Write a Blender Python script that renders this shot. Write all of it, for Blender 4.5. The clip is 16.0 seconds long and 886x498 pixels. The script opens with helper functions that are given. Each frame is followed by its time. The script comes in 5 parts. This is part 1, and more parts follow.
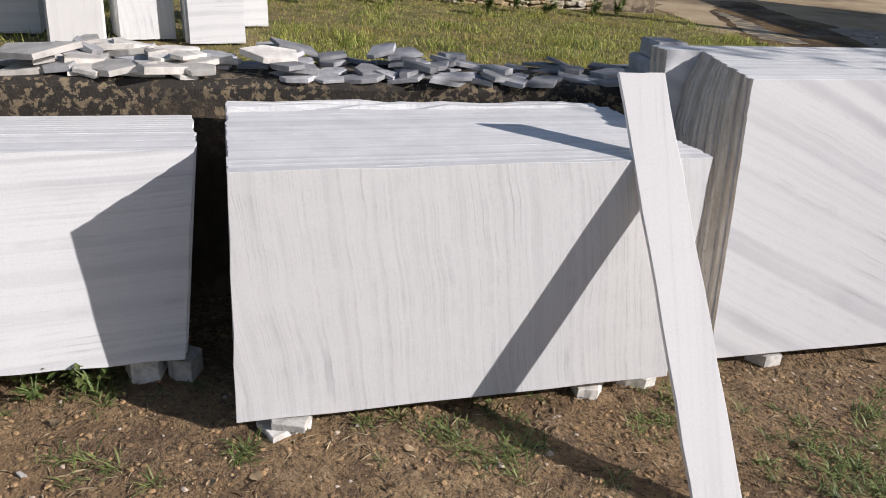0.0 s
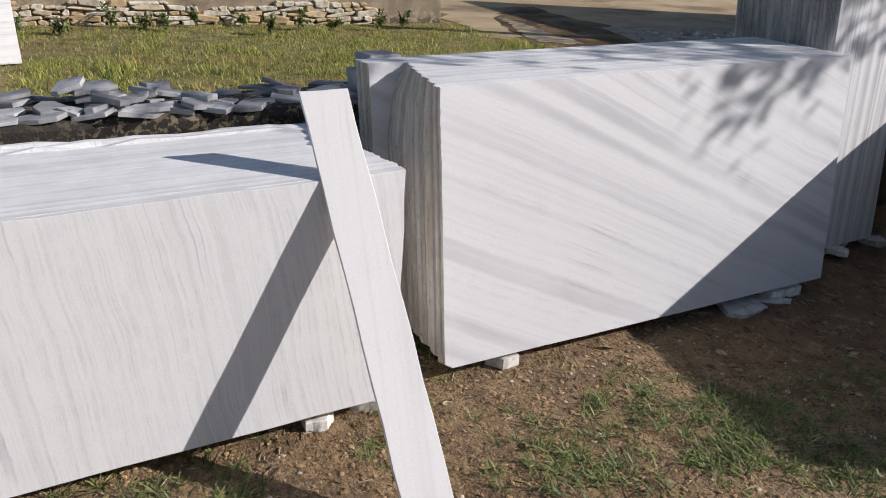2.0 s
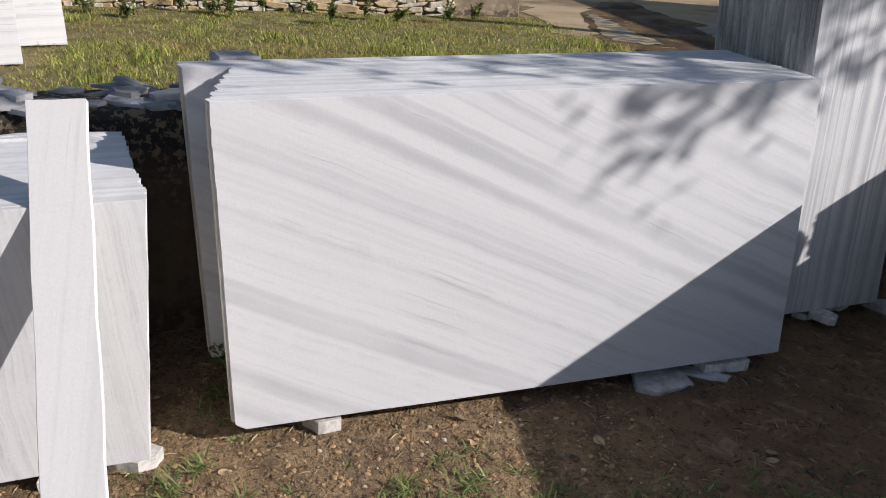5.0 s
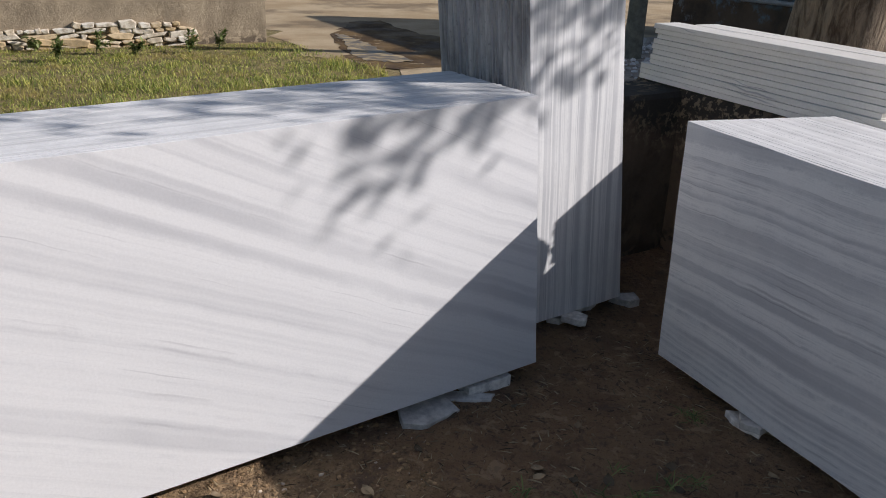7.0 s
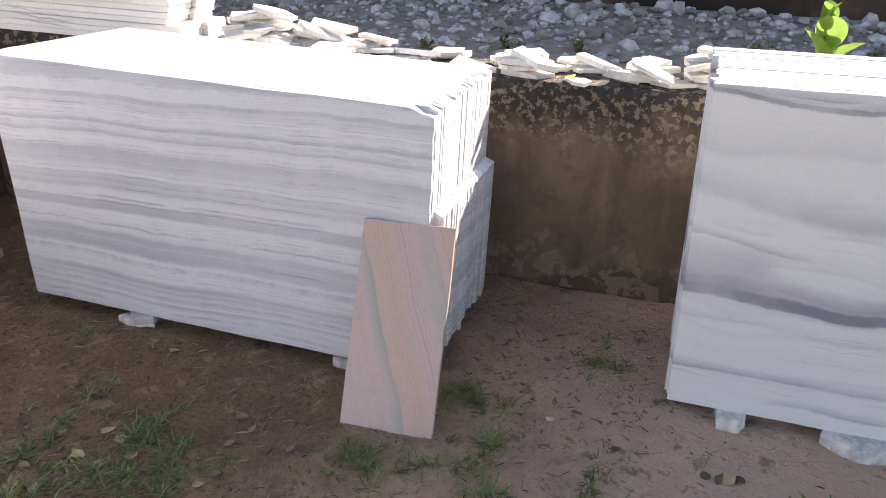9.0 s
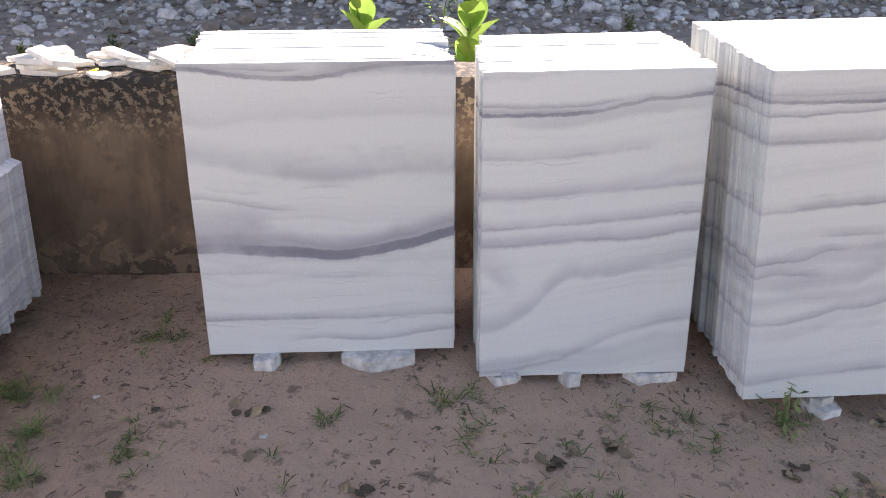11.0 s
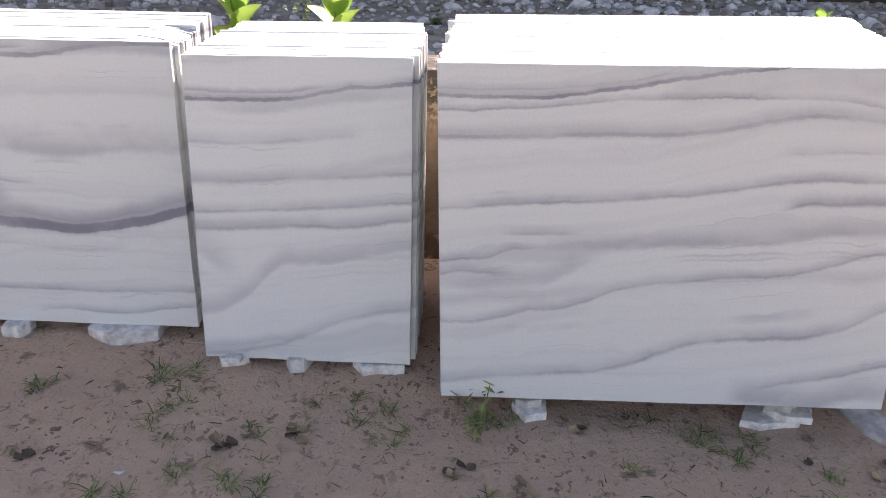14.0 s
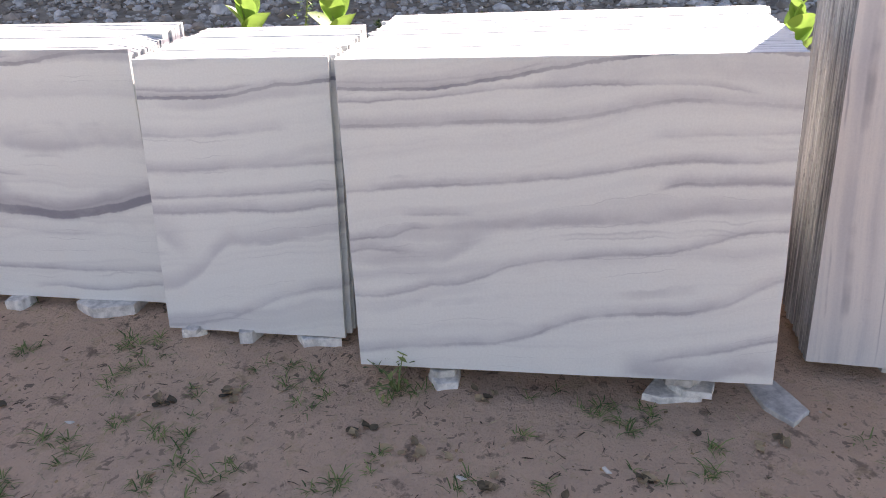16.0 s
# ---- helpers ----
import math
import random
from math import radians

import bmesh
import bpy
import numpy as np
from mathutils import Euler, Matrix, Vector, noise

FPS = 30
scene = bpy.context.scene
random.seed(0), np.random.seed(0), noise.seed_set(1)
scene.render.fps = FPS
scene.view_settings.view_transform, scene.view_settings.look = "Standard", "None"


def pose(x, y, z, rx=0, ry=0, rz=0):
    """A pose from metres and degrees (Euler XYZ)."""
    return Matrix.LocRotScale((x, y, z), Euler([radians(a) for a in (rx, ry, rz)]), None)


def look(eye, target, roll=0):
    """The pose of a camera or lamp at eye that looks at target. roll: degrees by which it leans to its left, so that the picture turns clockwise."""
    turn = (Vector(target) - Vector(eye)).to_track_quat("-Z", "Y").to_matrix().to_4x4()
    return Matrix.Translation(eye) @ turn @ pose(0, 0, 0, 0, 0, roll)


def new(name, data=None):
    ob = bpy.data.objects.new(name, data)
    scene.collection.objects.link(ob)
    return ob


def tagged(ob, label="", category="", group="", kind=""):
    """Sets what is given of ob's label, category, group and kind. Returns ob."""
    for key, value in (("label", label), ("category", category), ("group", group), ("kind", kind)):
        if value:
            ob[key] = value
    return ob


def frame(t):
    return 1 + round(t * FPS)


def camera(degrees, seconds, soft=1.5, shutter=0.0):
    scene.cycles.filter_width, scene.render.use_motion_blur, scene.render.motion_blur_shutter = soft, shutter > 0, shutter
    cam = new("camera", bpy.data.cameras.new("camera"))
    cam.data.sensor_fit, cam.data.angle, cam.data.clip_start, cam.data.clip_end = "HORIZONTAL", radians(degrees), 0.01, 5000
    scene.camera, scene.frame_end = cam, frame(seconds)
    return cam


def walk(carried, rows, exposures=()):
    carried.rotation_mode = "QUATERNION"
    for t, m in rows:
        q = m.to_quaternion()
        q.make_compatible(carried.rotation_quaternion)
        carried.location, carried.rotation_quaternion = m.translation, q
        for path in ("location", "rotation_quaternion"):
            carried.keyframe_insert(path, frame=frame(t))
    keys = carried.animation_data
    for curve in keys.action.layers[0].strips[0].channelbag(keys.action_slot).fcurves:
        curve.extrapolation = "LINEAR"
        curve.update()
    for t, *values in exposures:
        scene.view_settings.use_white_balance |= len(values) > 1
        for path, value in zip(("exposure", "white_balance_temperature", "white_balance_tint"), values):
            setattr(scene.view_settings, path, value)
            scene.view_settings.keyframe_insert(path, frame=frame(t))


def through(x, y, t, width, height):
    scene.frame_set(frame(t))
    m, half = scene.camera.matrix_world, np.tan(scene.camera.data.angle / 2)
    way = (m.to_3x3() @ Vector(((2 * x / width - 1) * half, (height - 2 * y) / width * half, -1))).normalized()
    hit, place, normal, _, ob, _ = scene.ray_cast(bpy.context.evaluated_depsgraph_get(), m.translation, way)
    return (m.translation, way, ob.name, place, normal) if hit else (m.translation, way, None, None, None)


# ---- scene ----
cam = camera(57.8, 16.0, soft=0.95)
METRES, EYE, TILT, LEAN, TURN = 4.839, 1.5, 0.0, 0.0, 0.0
ROWS = [
    (0.0, 0.0, 0.0, 0.0, 1.96, -24.82, -4.24),
    (0.5, 0.0047, 0.0089, 0.0014, -4.91, -23.73, -4.08),
    (1.0, 0.0104, 0.0129, 0.0005, -9.57, -23.6, -4.0),
    (1.5, 0.0376, 0.0155, 0.0005, -11.2, -23.08, -3.2),
    (2.0, 0.0903, 0.0168, 0.0034, -10.79, -23.02, -2.51),
    (2.5, 0.1229, 0.015, 0.0054, -9.92, -23.33, -1.68),
    (3.0, 0.1648, 0.0302, 0.0047, -9.57, -23.47, -2.51),
    (5.5, 0.3209, 0.1084, 0.0081, 0.32, -24.49, -2.8),
    (6.0, 0.3314, 0.1193, 0.0091, -3.53, -24.83, -2.81),
    (6.5, 0.3351, 0.1262, 0.0107, -9.78, -23.97, -2.54),
    (7.0, 0.3386, 0.125, 0.0121, -17.18, -22.2, -2.0),
    (7.5, 0.3403, 0.1082, 0.0129, -27.72, -21.92, -1.38),
    (8.0, 0.3406, 0.0883, 0.0084, -39.36, -23.23, -0.97),
    (8.5, 0.3391, 0.074, 0.0063, -50.7, -24.31, -0.85),
    (9.0, 0.3234, 0.0707, 0.0059, -62.65, -24.99, -1.48),
    (9.5, 0.3061, 0.0574, 0.0068, -73.98, -25.03, -1.78),
    (10.0, 0.2981, 0.0214, 0.0096, -81.07, -24.48, -1.1),
    (12.5, 0.3251, -0.2215, 0.0155, -85.86, -25.29, -1.14),
    (13.0, 0.3173, -0.2639, 0.0151, -82.82, -25.48, -0.96),
    (13.5, 0.3323, -0.2884, 0.0149, -81.05, -25.69, -1.85),
    (14.0, 0.3359, -0.3067, 0.0157, -79.04, -25.5, -1.86),
    (14.5, 0.3163, -0.3342, 0.018, -75.82, -25.08, -1.04),
    (15.0, 0.2963, -0.3661, 0.0185, -73.17, -25.29, 0.75),
    (15.5, 0.3014, -0.3995, 0.016, -71.82, -25.54, 1.57),
    (16.0, 0.3207, -0.4401, 0.0223, -72.5, -25.34, 1.17),
]
EXPOSURES = [(0.0, 0.12, 6500, 15), (7.0, 0.14, 6500, 15), (7.5, 0.44, 6550, 16), (8.0, 0.86, 6750, 18), (8.5, 1.52, 6950, 21), (9.0, 1.88, 7120, 23), (10.0, 2.00, 7230, 25), (12.5, 1.91, 7330, 26), (16.0, 1.86, 7340, 26)]
walk(cam, [(t, pose(0, 0, EYE, TILT, LEAN, TURN) @ pose(METRES * x, METRES * y, METRES * z, 90 + pitch, roll, yaw)) for t, x, y, z, yaw, pitch, roll in ROWS], EXPOSURES)

# ---------------------------------------------------------------- light
SUN_DIR = Vector((1.0, -0.27, 0.545)).normalized()
world = bpy.data.worlds.new("world")
scene.world = world
world.use_nodes = True
wn = world.node_tree
sky = wn.nodes.new("ShaderNodeTexSky")
sky.sky_type = "NISHITA"
sky.sun_disc = False
sky.sun_elevation = math.asin(SUN_DIR.z)
sky.sun_rotation = math.atan2(SUN_DIR.x, SUN_DIR.y)
wn.nodes["Background"].inputs["Strength"].default_value = 0.069
wn.links.new(sky.outputs[0], wn.nodes["Background"].inputs["Color"])
sun = new("sun", bpy.data.lights.new("sun", "SUN"))
sun.data.energy = 4.3
sun.data.angle = radians(0.5)
sun.data.color = (1.0, 0.97, 0.925)
sun.matrix_world = look(SUN_DIR * 30, (0, 0, 0))


# ---------------------------------------------------------------- material helpers
class Nodes:
    """Short hand for building a node material."""

    def __init__(self, name, rough=0.6):
        self.mat = bpy.data.materials.new(name)
        self.mat.use_nodes = True
        self.tree = self.mat.node_tree
        self.bsdf = self.tree.nodes["Principled BSDF"]
        self.bsdf.inputs["Roughness"].default_value = rough
        self.coords = self.tree.nodes.new("ShaderNodeTexCoord").outputs["Object"]

    def node(self, kind, **props):
        n = self.tree.nodes.new(kind)
        for key, value in props.items():
            setattr(n, key, value)
        return n

    def put(self, socket, value):
        if isinstance(value, bpy.types.NodeSocket):
            self.tree.links.new(value, socket)
        else:
            socket.default_value = value

    def math(self, op, a, b=0.0, clamp=False):
        n = self.node("ShaderNodeMath", operation=op, use_clamp=clamp)
        self.put(n.inputs[0], a)
        self.put(n.inputs[1], b)
        return n.outputs[0]

    def noise(self, scale, detail=4.0, rough=0.55, vector=None, stretch=None, shift=(0, 0, 0), distort=0.0):
        v = vector or self.coords
        if stretch or any(shift):
            m = self.node("ShaderNodeMapping")
            self.put(m.inputs["Vector"], v)
            m.inputs["Location"].default_value = shift
            m.inputs["Scale"].default_value = stretch or (1, 1, 1)
            v = m.outputs[0]
        n = self.node("ShaderNodeTexNoise")
        self.put(n.inputs["Vector"], v)
        n.inputs["Scale"].default_value = scale
        n.inputs["Detail"].default_value = detail
        n.inputs["Roughness"].default_value = rough
        n.inputs["Distortion"].default_value = distort
        return n.outputs[0]

    def line(self, w, scale, detail=4.0, rough=0.6):
        n = self.node("ShaderNodeTexNoise", noise_dimensions="1D")
        self.put(n.inputs["W"], w)
        n.inputs["Scale"].default_value = scale
        n.inputs["Detail"].default_value = detail
        n.inputs["Roughness"].default_value = rough
        return n.outputs[0]

    def step(self, value, low, high, out_low=0.0, out_high=1.0):
        n = self.node("ShaderNodeMapRange", interpolation_type="SMOOTHSTEP")
        self.put(n.inputs["Value"], value)
        n.inputs["From Min"].default_value = low
        n.inputs["From Max"].default_value = high
        n.inputs["To Min"].default_value = out_low
        n.inputs["To Max"].default_value = out_high
        return n.outputs[0]

    def mix(self, fac, a, b, blend="MIX"):
        n = self.node("ShaderNodeMix", data_type="RGBA", blend_type=blend)
        self.put(n.inputs[0], fac)
        self.put(n.inputs[6], a if isinstance(a, bpy.types.NodeSocket) else (*a, 1))
        self.put(n.inputs[7], b if isinstance(b, bpy.types.NodeSocket) else (*b, 1))
        return n.outputs[2]

    def dot(self, axis, vector=None):
        n = self.node("ShaderNodeVectorMath", operation="DOT_PRODUCT")
        self.put(n.inputs[0], vector or self.coords)
        n.inputs[1].default_value = axis
        return n.outputs["Value"]

    def random(self, low, high):
        n = self.node("ShaderNodeObjectInfo")
        return self.step(n.outputs["Random"], 0, 1, low, high)

    def island(self, low, high):
        n = self.node("ShaderNodeNewGeometry")
        return self.step(n.outputs["Random Per Island"], 0, 1, low, high)

    def bright(self, colour, factor):
        n = self.node("ShaderNodeVectorMath", operation="SCALE")
        self.put(n.inputs[0], colour)
        self.put(n.inputs["Scale"], factor)
        return n.outputs[0]

    def bump(self, height, strength, distance):
        n = self.node("ShaderNodeBump")
        self.put(n.inputs["Height"], height)
        n.inputs["Strength"].default_value = strength
        n.inputs["Distance"].default_value = distance
        self.put(self.bsdf.inputs["Normal"], n.outputs[0])

    def done(self, colour, rough=None):
        self.put(self.bsdf.inputs["Base Color"], colour)
        if rough is not None:
            self.put(self.bsdf.inputs["Roughness"], rough)
        return self.mat


def streak(veins, x0, x1, width, amount, *levels):
    """Adds a vein that runs along a slab from x0 to x1 through heights at even steps."""
    veins.append((x0, x1, width, amount, levels))


def wavy_veins(k, colour, veins, grey, dark, seed):
    """Veins of the stone: each a thin wavering core with a soft grey halo that is wider above it."""
    if not veins:
        return colour
    sep = k.node("ShaderNodeSeparateXYZ")
    k.put(sep.inputs[0], k.coords)
    x, z = sep.outputs[0], sep.outputs[2]
    wob = k.math("MULTIPLY", k.math("SUBTRACT", k.noise(7.0, 4.0, 0.65, stretch=(0.7, 1, 1.4), shift=(seed, 0, 1)), 0.5), 0.020)
    fine = k.math("MULTIPLY", k.math("SUBTRACT", k.noise(24.0, 7.0, 0.8), 0.5), 0.019)
    z = k.math("ADD", z, k.math("ADD", wob, fine))
    length = max(v[1] for v in veins)
    for i, (x0, x1, width, amount, levels) in enumerate(veins):
        along = k.math("DIVIDE", k.math("SUBTRACT", x, x0), x1 - x0, clamp=True)
        ramp = k.node("ShaderNodeValToRGB")
        k.put(ramp.inputs[0], along)
        ramp.color_ramp.interpolation = "CARDINAL"
        stops = ramp.color_ramp.elements
        while len(stops) < len(levels):
            stops.new(0.5)
        for j, level in enumerate(levels):
            stops[j].position = j / (len(levels) - 1)
        for j, level in enumerate(levels):
            stops[j].color = (level / 1.2, level / 1.2, level / 1.2, 1)
        d = k.math("SUBTRACT", z, k.math("MULTIPLY", ramp.outputs[0], 1.2))
        halo = k.math("MULTIPLY", k.step(d, 0.0, width * 4.6, 1.0, 0.0), k.step(d, -width * 1.6, 0.0))
        cut = k.step(k.noise(3.2, 4.0, 0.62, stretch=(1, 1, 1.6), shift=(i * 3.7, seed, i * 1.9)), 0.36, 0.58, 0.5, 1.0)
        if x0 > 0.04:
            cut = k.math("MULTIPLY", cut, k.step(x, x0, x0 + 0.09))
        if x1 < length - 0.08:
            cut = k.math("MULTIPLY", cut, k.step(x, x1 - 0.10, x1, 1.0, 0.0))
        colour = k.mix(k.math("MULTIPLY", k.math("MULTIPLY", halo, cut), min(1.0, amount * 1.25)), colour, grey)
        if width < 0.0115 or amount > 0.7:
            wisp = k.step(k.noise(8.0, 4.0, 0.65, stretch=(0.6, 1, 1.5), shift=(seed, i * 2.3, 4)), 0.38, 0.60, 0.85 if amount > 0.8 else 0.3, 1.0)
            core = k.step(k.math("ABSOLUTE", d), width * (0.62 if amount > 0.8 else 0.3), width * (0.95 if amount > 0.8 else 0.7), 1.0, 0.0)
            colour = k.mix(k.math("MULTIPLY", k.math("MULTIPLY", core, k.math("MULTIPLY", wisp, cut)), amount * (0.95 if amount > 0.8 else 0.6)), colour, dark)
    return colour


def marble(name, axis, white=(0.775, 0.777, 0.777), grey=(0.49, 0.497, 0.52), dark=(0.30, 0.30, 0.33), freq=6.0, warp=0.05,
           warp_scale=1.6, bands=(0.45, 0.75), band_amount=0.8, vein_freq=9.0, vein_width=0.02, vein_amount=0.7, rough=0.5, fine=40.0, seed=0.0, veins=(), thread=0.4):
    """Sawn marble: bands across the given axis, bent by noise, with thin veins, fine streaks and specks."""
    k = Nodes(name, rough)
    a = Vector(axis).normalized()
    w = k.dot(a)
    bend = k.noise(warp_scale, 3.0, 0.5, shift=(seed, seed * 0.7, 0))
    w = k.math("ADD", w, k.math("MULTIPLY", k.math("SUBTRACT", bend, 0.5), warp * 4))
    fine_bend = k.noise(14.0, 3.0, 0.6, shift=(seed, 0, 3))
    w = k.math("ADD", w, k.math("MULTIPLY", k.math("SUBTRACT", fine_bend, 0.5), warp * 0.55))
    w = k.math("ADD", w, seed)
    broad = k.step(k.line(w, freq, 3.0, 0.6), *bands)
    patch = k.step(k.noise(2.2, 3.0, 0.5, shift=(0, seed, 5)), 0.30, 0.72, 0.35, 1.0)
    broad = k.math("MULTIPLY", k.math("MULTIPLY", broad, patch), band_amount)
    colour = k.mix(broad, white, grey)
    streak = k.step(k.line(w, fine, 4.0, 0.7), 0.46, 0.68)
    speck = k.step(k.noise(11.0, 7.0, 0.8), 0.36, 0.66)
    colour = k.mix(k.math("MULTIPLY", k.math("MULTIPLY", streak, speck), band_amount * (0.3 + 0.7 * thread)), colour, grey)
    if thread:
        hair = k.step(k.line(k.math("ADD", w, 12.0), fine * 2.5, 5.0, 0.75), 0.44, 0.66)
        cloud = k.step(k.noise(9.0, 7.0, 0.75, shift=(seed, 6, 2)), 0.40, 0.64)
        colour = k.mix(k.math("MULTIPLY", k.math("MULTIPLY", hair, cloud), band_amount * thread), colour, grey)
    v = k.line(k.math("ADD", w, 31.0), vein_freq, 2.0, 0.5)
    v = k.math("ABSOLUTE", k.math("SUBTRACT", v, 0.5))
    v = k.step(v, 0.0, vein_width, 1.0, 0.0)
    mask = k.step(k.noise(3.0, 3.0, 0.6, shift=(seed, 2, 1)), 0.46, 0.66)
    colour = k.mix(k.math("MULTIPLY", k.math("MULTIPLY", v, mask), vein_amount), colour, dark)
    colour = wavy_veins(k, colour, veins, grey, dark, seed)
    dirt = k.step(k.noise(5.0, 6.0, 0.7, shift=(seed, 9, 0)), 0.60, 0.85, 0.0, 0.16)
    colour = k.mix(dirt, colour, (0.46, 0.40, 0.33))
    grain = k.step(k.noise(130.0, 4.0, 0.75), 0.3, 0.7, 0.955, 1.03)
    colour = k.bright(colour, k.math("MULTIPLY", grain, k.random(0.93, 1.03)))
    k.bump(k.noise(90.0, 5.0, 0.7), 0.10, 0.004)
    return k.done(colour, k.step(k.noise(12.0, 4.0), 0.3, 0.7, rough - 0.08, rough + 0.12))


def plain(name, colour, rough=0.7, vary=0.15, scale=20.0, relief=0.2, each=(0.85, 1.12)):
    k = Nodes(name, rough)
    n = k.noise(scale, 5.0, 0.65)
    c = k.mix(k.step(n, 0.3, 0.7), [x * (1 - vary) for x in colour], [min(1, x * (1 + vary)) for x in colour])
    k.bump(k.noise(scale * 6, 4.0, 0.6), relief, 0.004)
    return k.done(k.bright(c, k.random(*each)))


def soil_material():
    k = Nodes("soil", 0.95)
    big = k.step(k.noise(0.9, 4.0, 0.6), 0.35, 0.7)
    c = k.mix(big, (0.37, 0.24, 0.122), (0.49, 0.342, 0.19))
    mid = k.step(k.noise(7.0, 5.0, 0.7), 0.42, 0.66)
    c = k.mix(k.math("MULTIPLY", mid, 0.8), c, (0.17, 0.105, 0.058))
    pale = k.step(k.noise(26.0, 4.0, 0.65, shift=(4, 2, 0)), 0.58, 0.76)
    c = k.mix(k.math("MULTIPLY", pale, 0.55), c, (0.53, 0.38, 0.215))
    damp = k.step(k.noise(2.3, 3.0, 0.6, shift=(8, 1, 0)), 0.55, 0.72)
    c = k.mix(k.math("MULTIPLY", damp, 0.5), c, (0.20, 0.13, 0.085))
    crumb = k.step(k.noise(48.0, 5.0, 0.75, shift=(1, 6, 0)), 0.52, 0.64)
    c = k.mix(k.math("MULTIPLY", crumb, 0.88), c, (0.11, 0.068, 0.04))
    blot = k.step(k.noise(8.0, 5.0, 0.7, shift=(5, 5, 0)), 0.57, 0.66)
    grit = k.step(k.noise(140.0, 3.0, 0.7), 0.62, 0.75)
    c = k.mix(k.math("MULTIPLY", grit, 0.5), c, (0.42, 0.36, 0.29))
    sep = k.node("ShaderNodeSeparateXYZ")
    k.put(sep.inputs[0], k.coords)
    # paler earth along the south part of the east row
    south = k.math("SUBTRACT", k.math("MULTIPLY", k.noise(1.4, 3.0), 1.2), sep.outputs[1])
    pale_row = k.math("MULTIPLY", k.step(south, -1.5, 0.3, 0.0, 0.76), k.step(sep.outputs[0], 2.0, 2.8))
    c = k.mix(pale_row, c, (0.75, 0.52, 0.385))
    # darker, redder earth in the corner, which puts its shade into the colour
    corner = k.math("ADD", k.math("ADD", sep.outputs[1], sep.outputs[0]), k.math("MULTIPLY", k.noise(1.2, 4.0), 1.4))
    inner_shade = k.math("MULTIPLY", k.step(corner, 4.6, 5.5), k.step(sep.outputs[1], 1.0, 1.9))
    c = k.mix(k.math("MULTIPLY", inner_shade, 0.45), c, (0.25, 0.135, 0.075))
    c = k.mix(k.math("MULTIPLY", blot, 0.68), c, (0.17, 0.11, 0.075))
    # trampled leaf bits and dark crumbs, crisp at the edges, thicker in some places than in others
    mould = k.step(k.noise(1.7, 4.0, 0.6, shift=(3, 7, 0)), 0.40, 0.62, 0.35, 1.0)
    bits = k.step(k.noise(30.0, 3.0, 0.6, distort=0.8, shift=(2, 9, 0)), 0.60, 0.635)
    c = k.mix(k.math("MULTIPLY", k.math("MULTIPLY", bits, mould), 0.75), c, (0.10, 0.068, 0.045))
    scuff = k.step(k.noise(12.0, 4.0, 0.65, distort=0.5, shift=(9, 3, 0)), 0.56, 0.66)
    c = k.mix(k.math("MULTIPLY", scuff, 0.5), c, (0.56, 0.39, 0.235))
    # the field beyond the low wall is greener
    edge = k.math("SUBTRACT", sep.outputs[1], k.math("MULTIPLY", sep.outputs[0], 0.1))
    field = k.step(k.math("ADD", edge, k.math("MULTIPLY", k.noise(0.8, 3.0), 1.6)), 4.6, 5.6)
    green = k.mix(k.step(k.noise(3.0, 5.0, 0.7), 0.35, 0.65), (0.19, 0.165, 0.06), (0.40, 0.30, 0.14))
    c = k.mix(field, c, green)
    h = k.math("ADD", k.math("MULTIPLY", k.noise(16.0, 6.0, 0.7), 1.0), k.math("MULTIPLY", k.noise(70.0, 4.0, 0.7), 0.35))
    h = k.math("MULTIPLY", h, k.step(south, -1.5, 0.3, 1.0, 0.45))
    k.bump(h, 1.0, 0.07)
    return k.done(c)


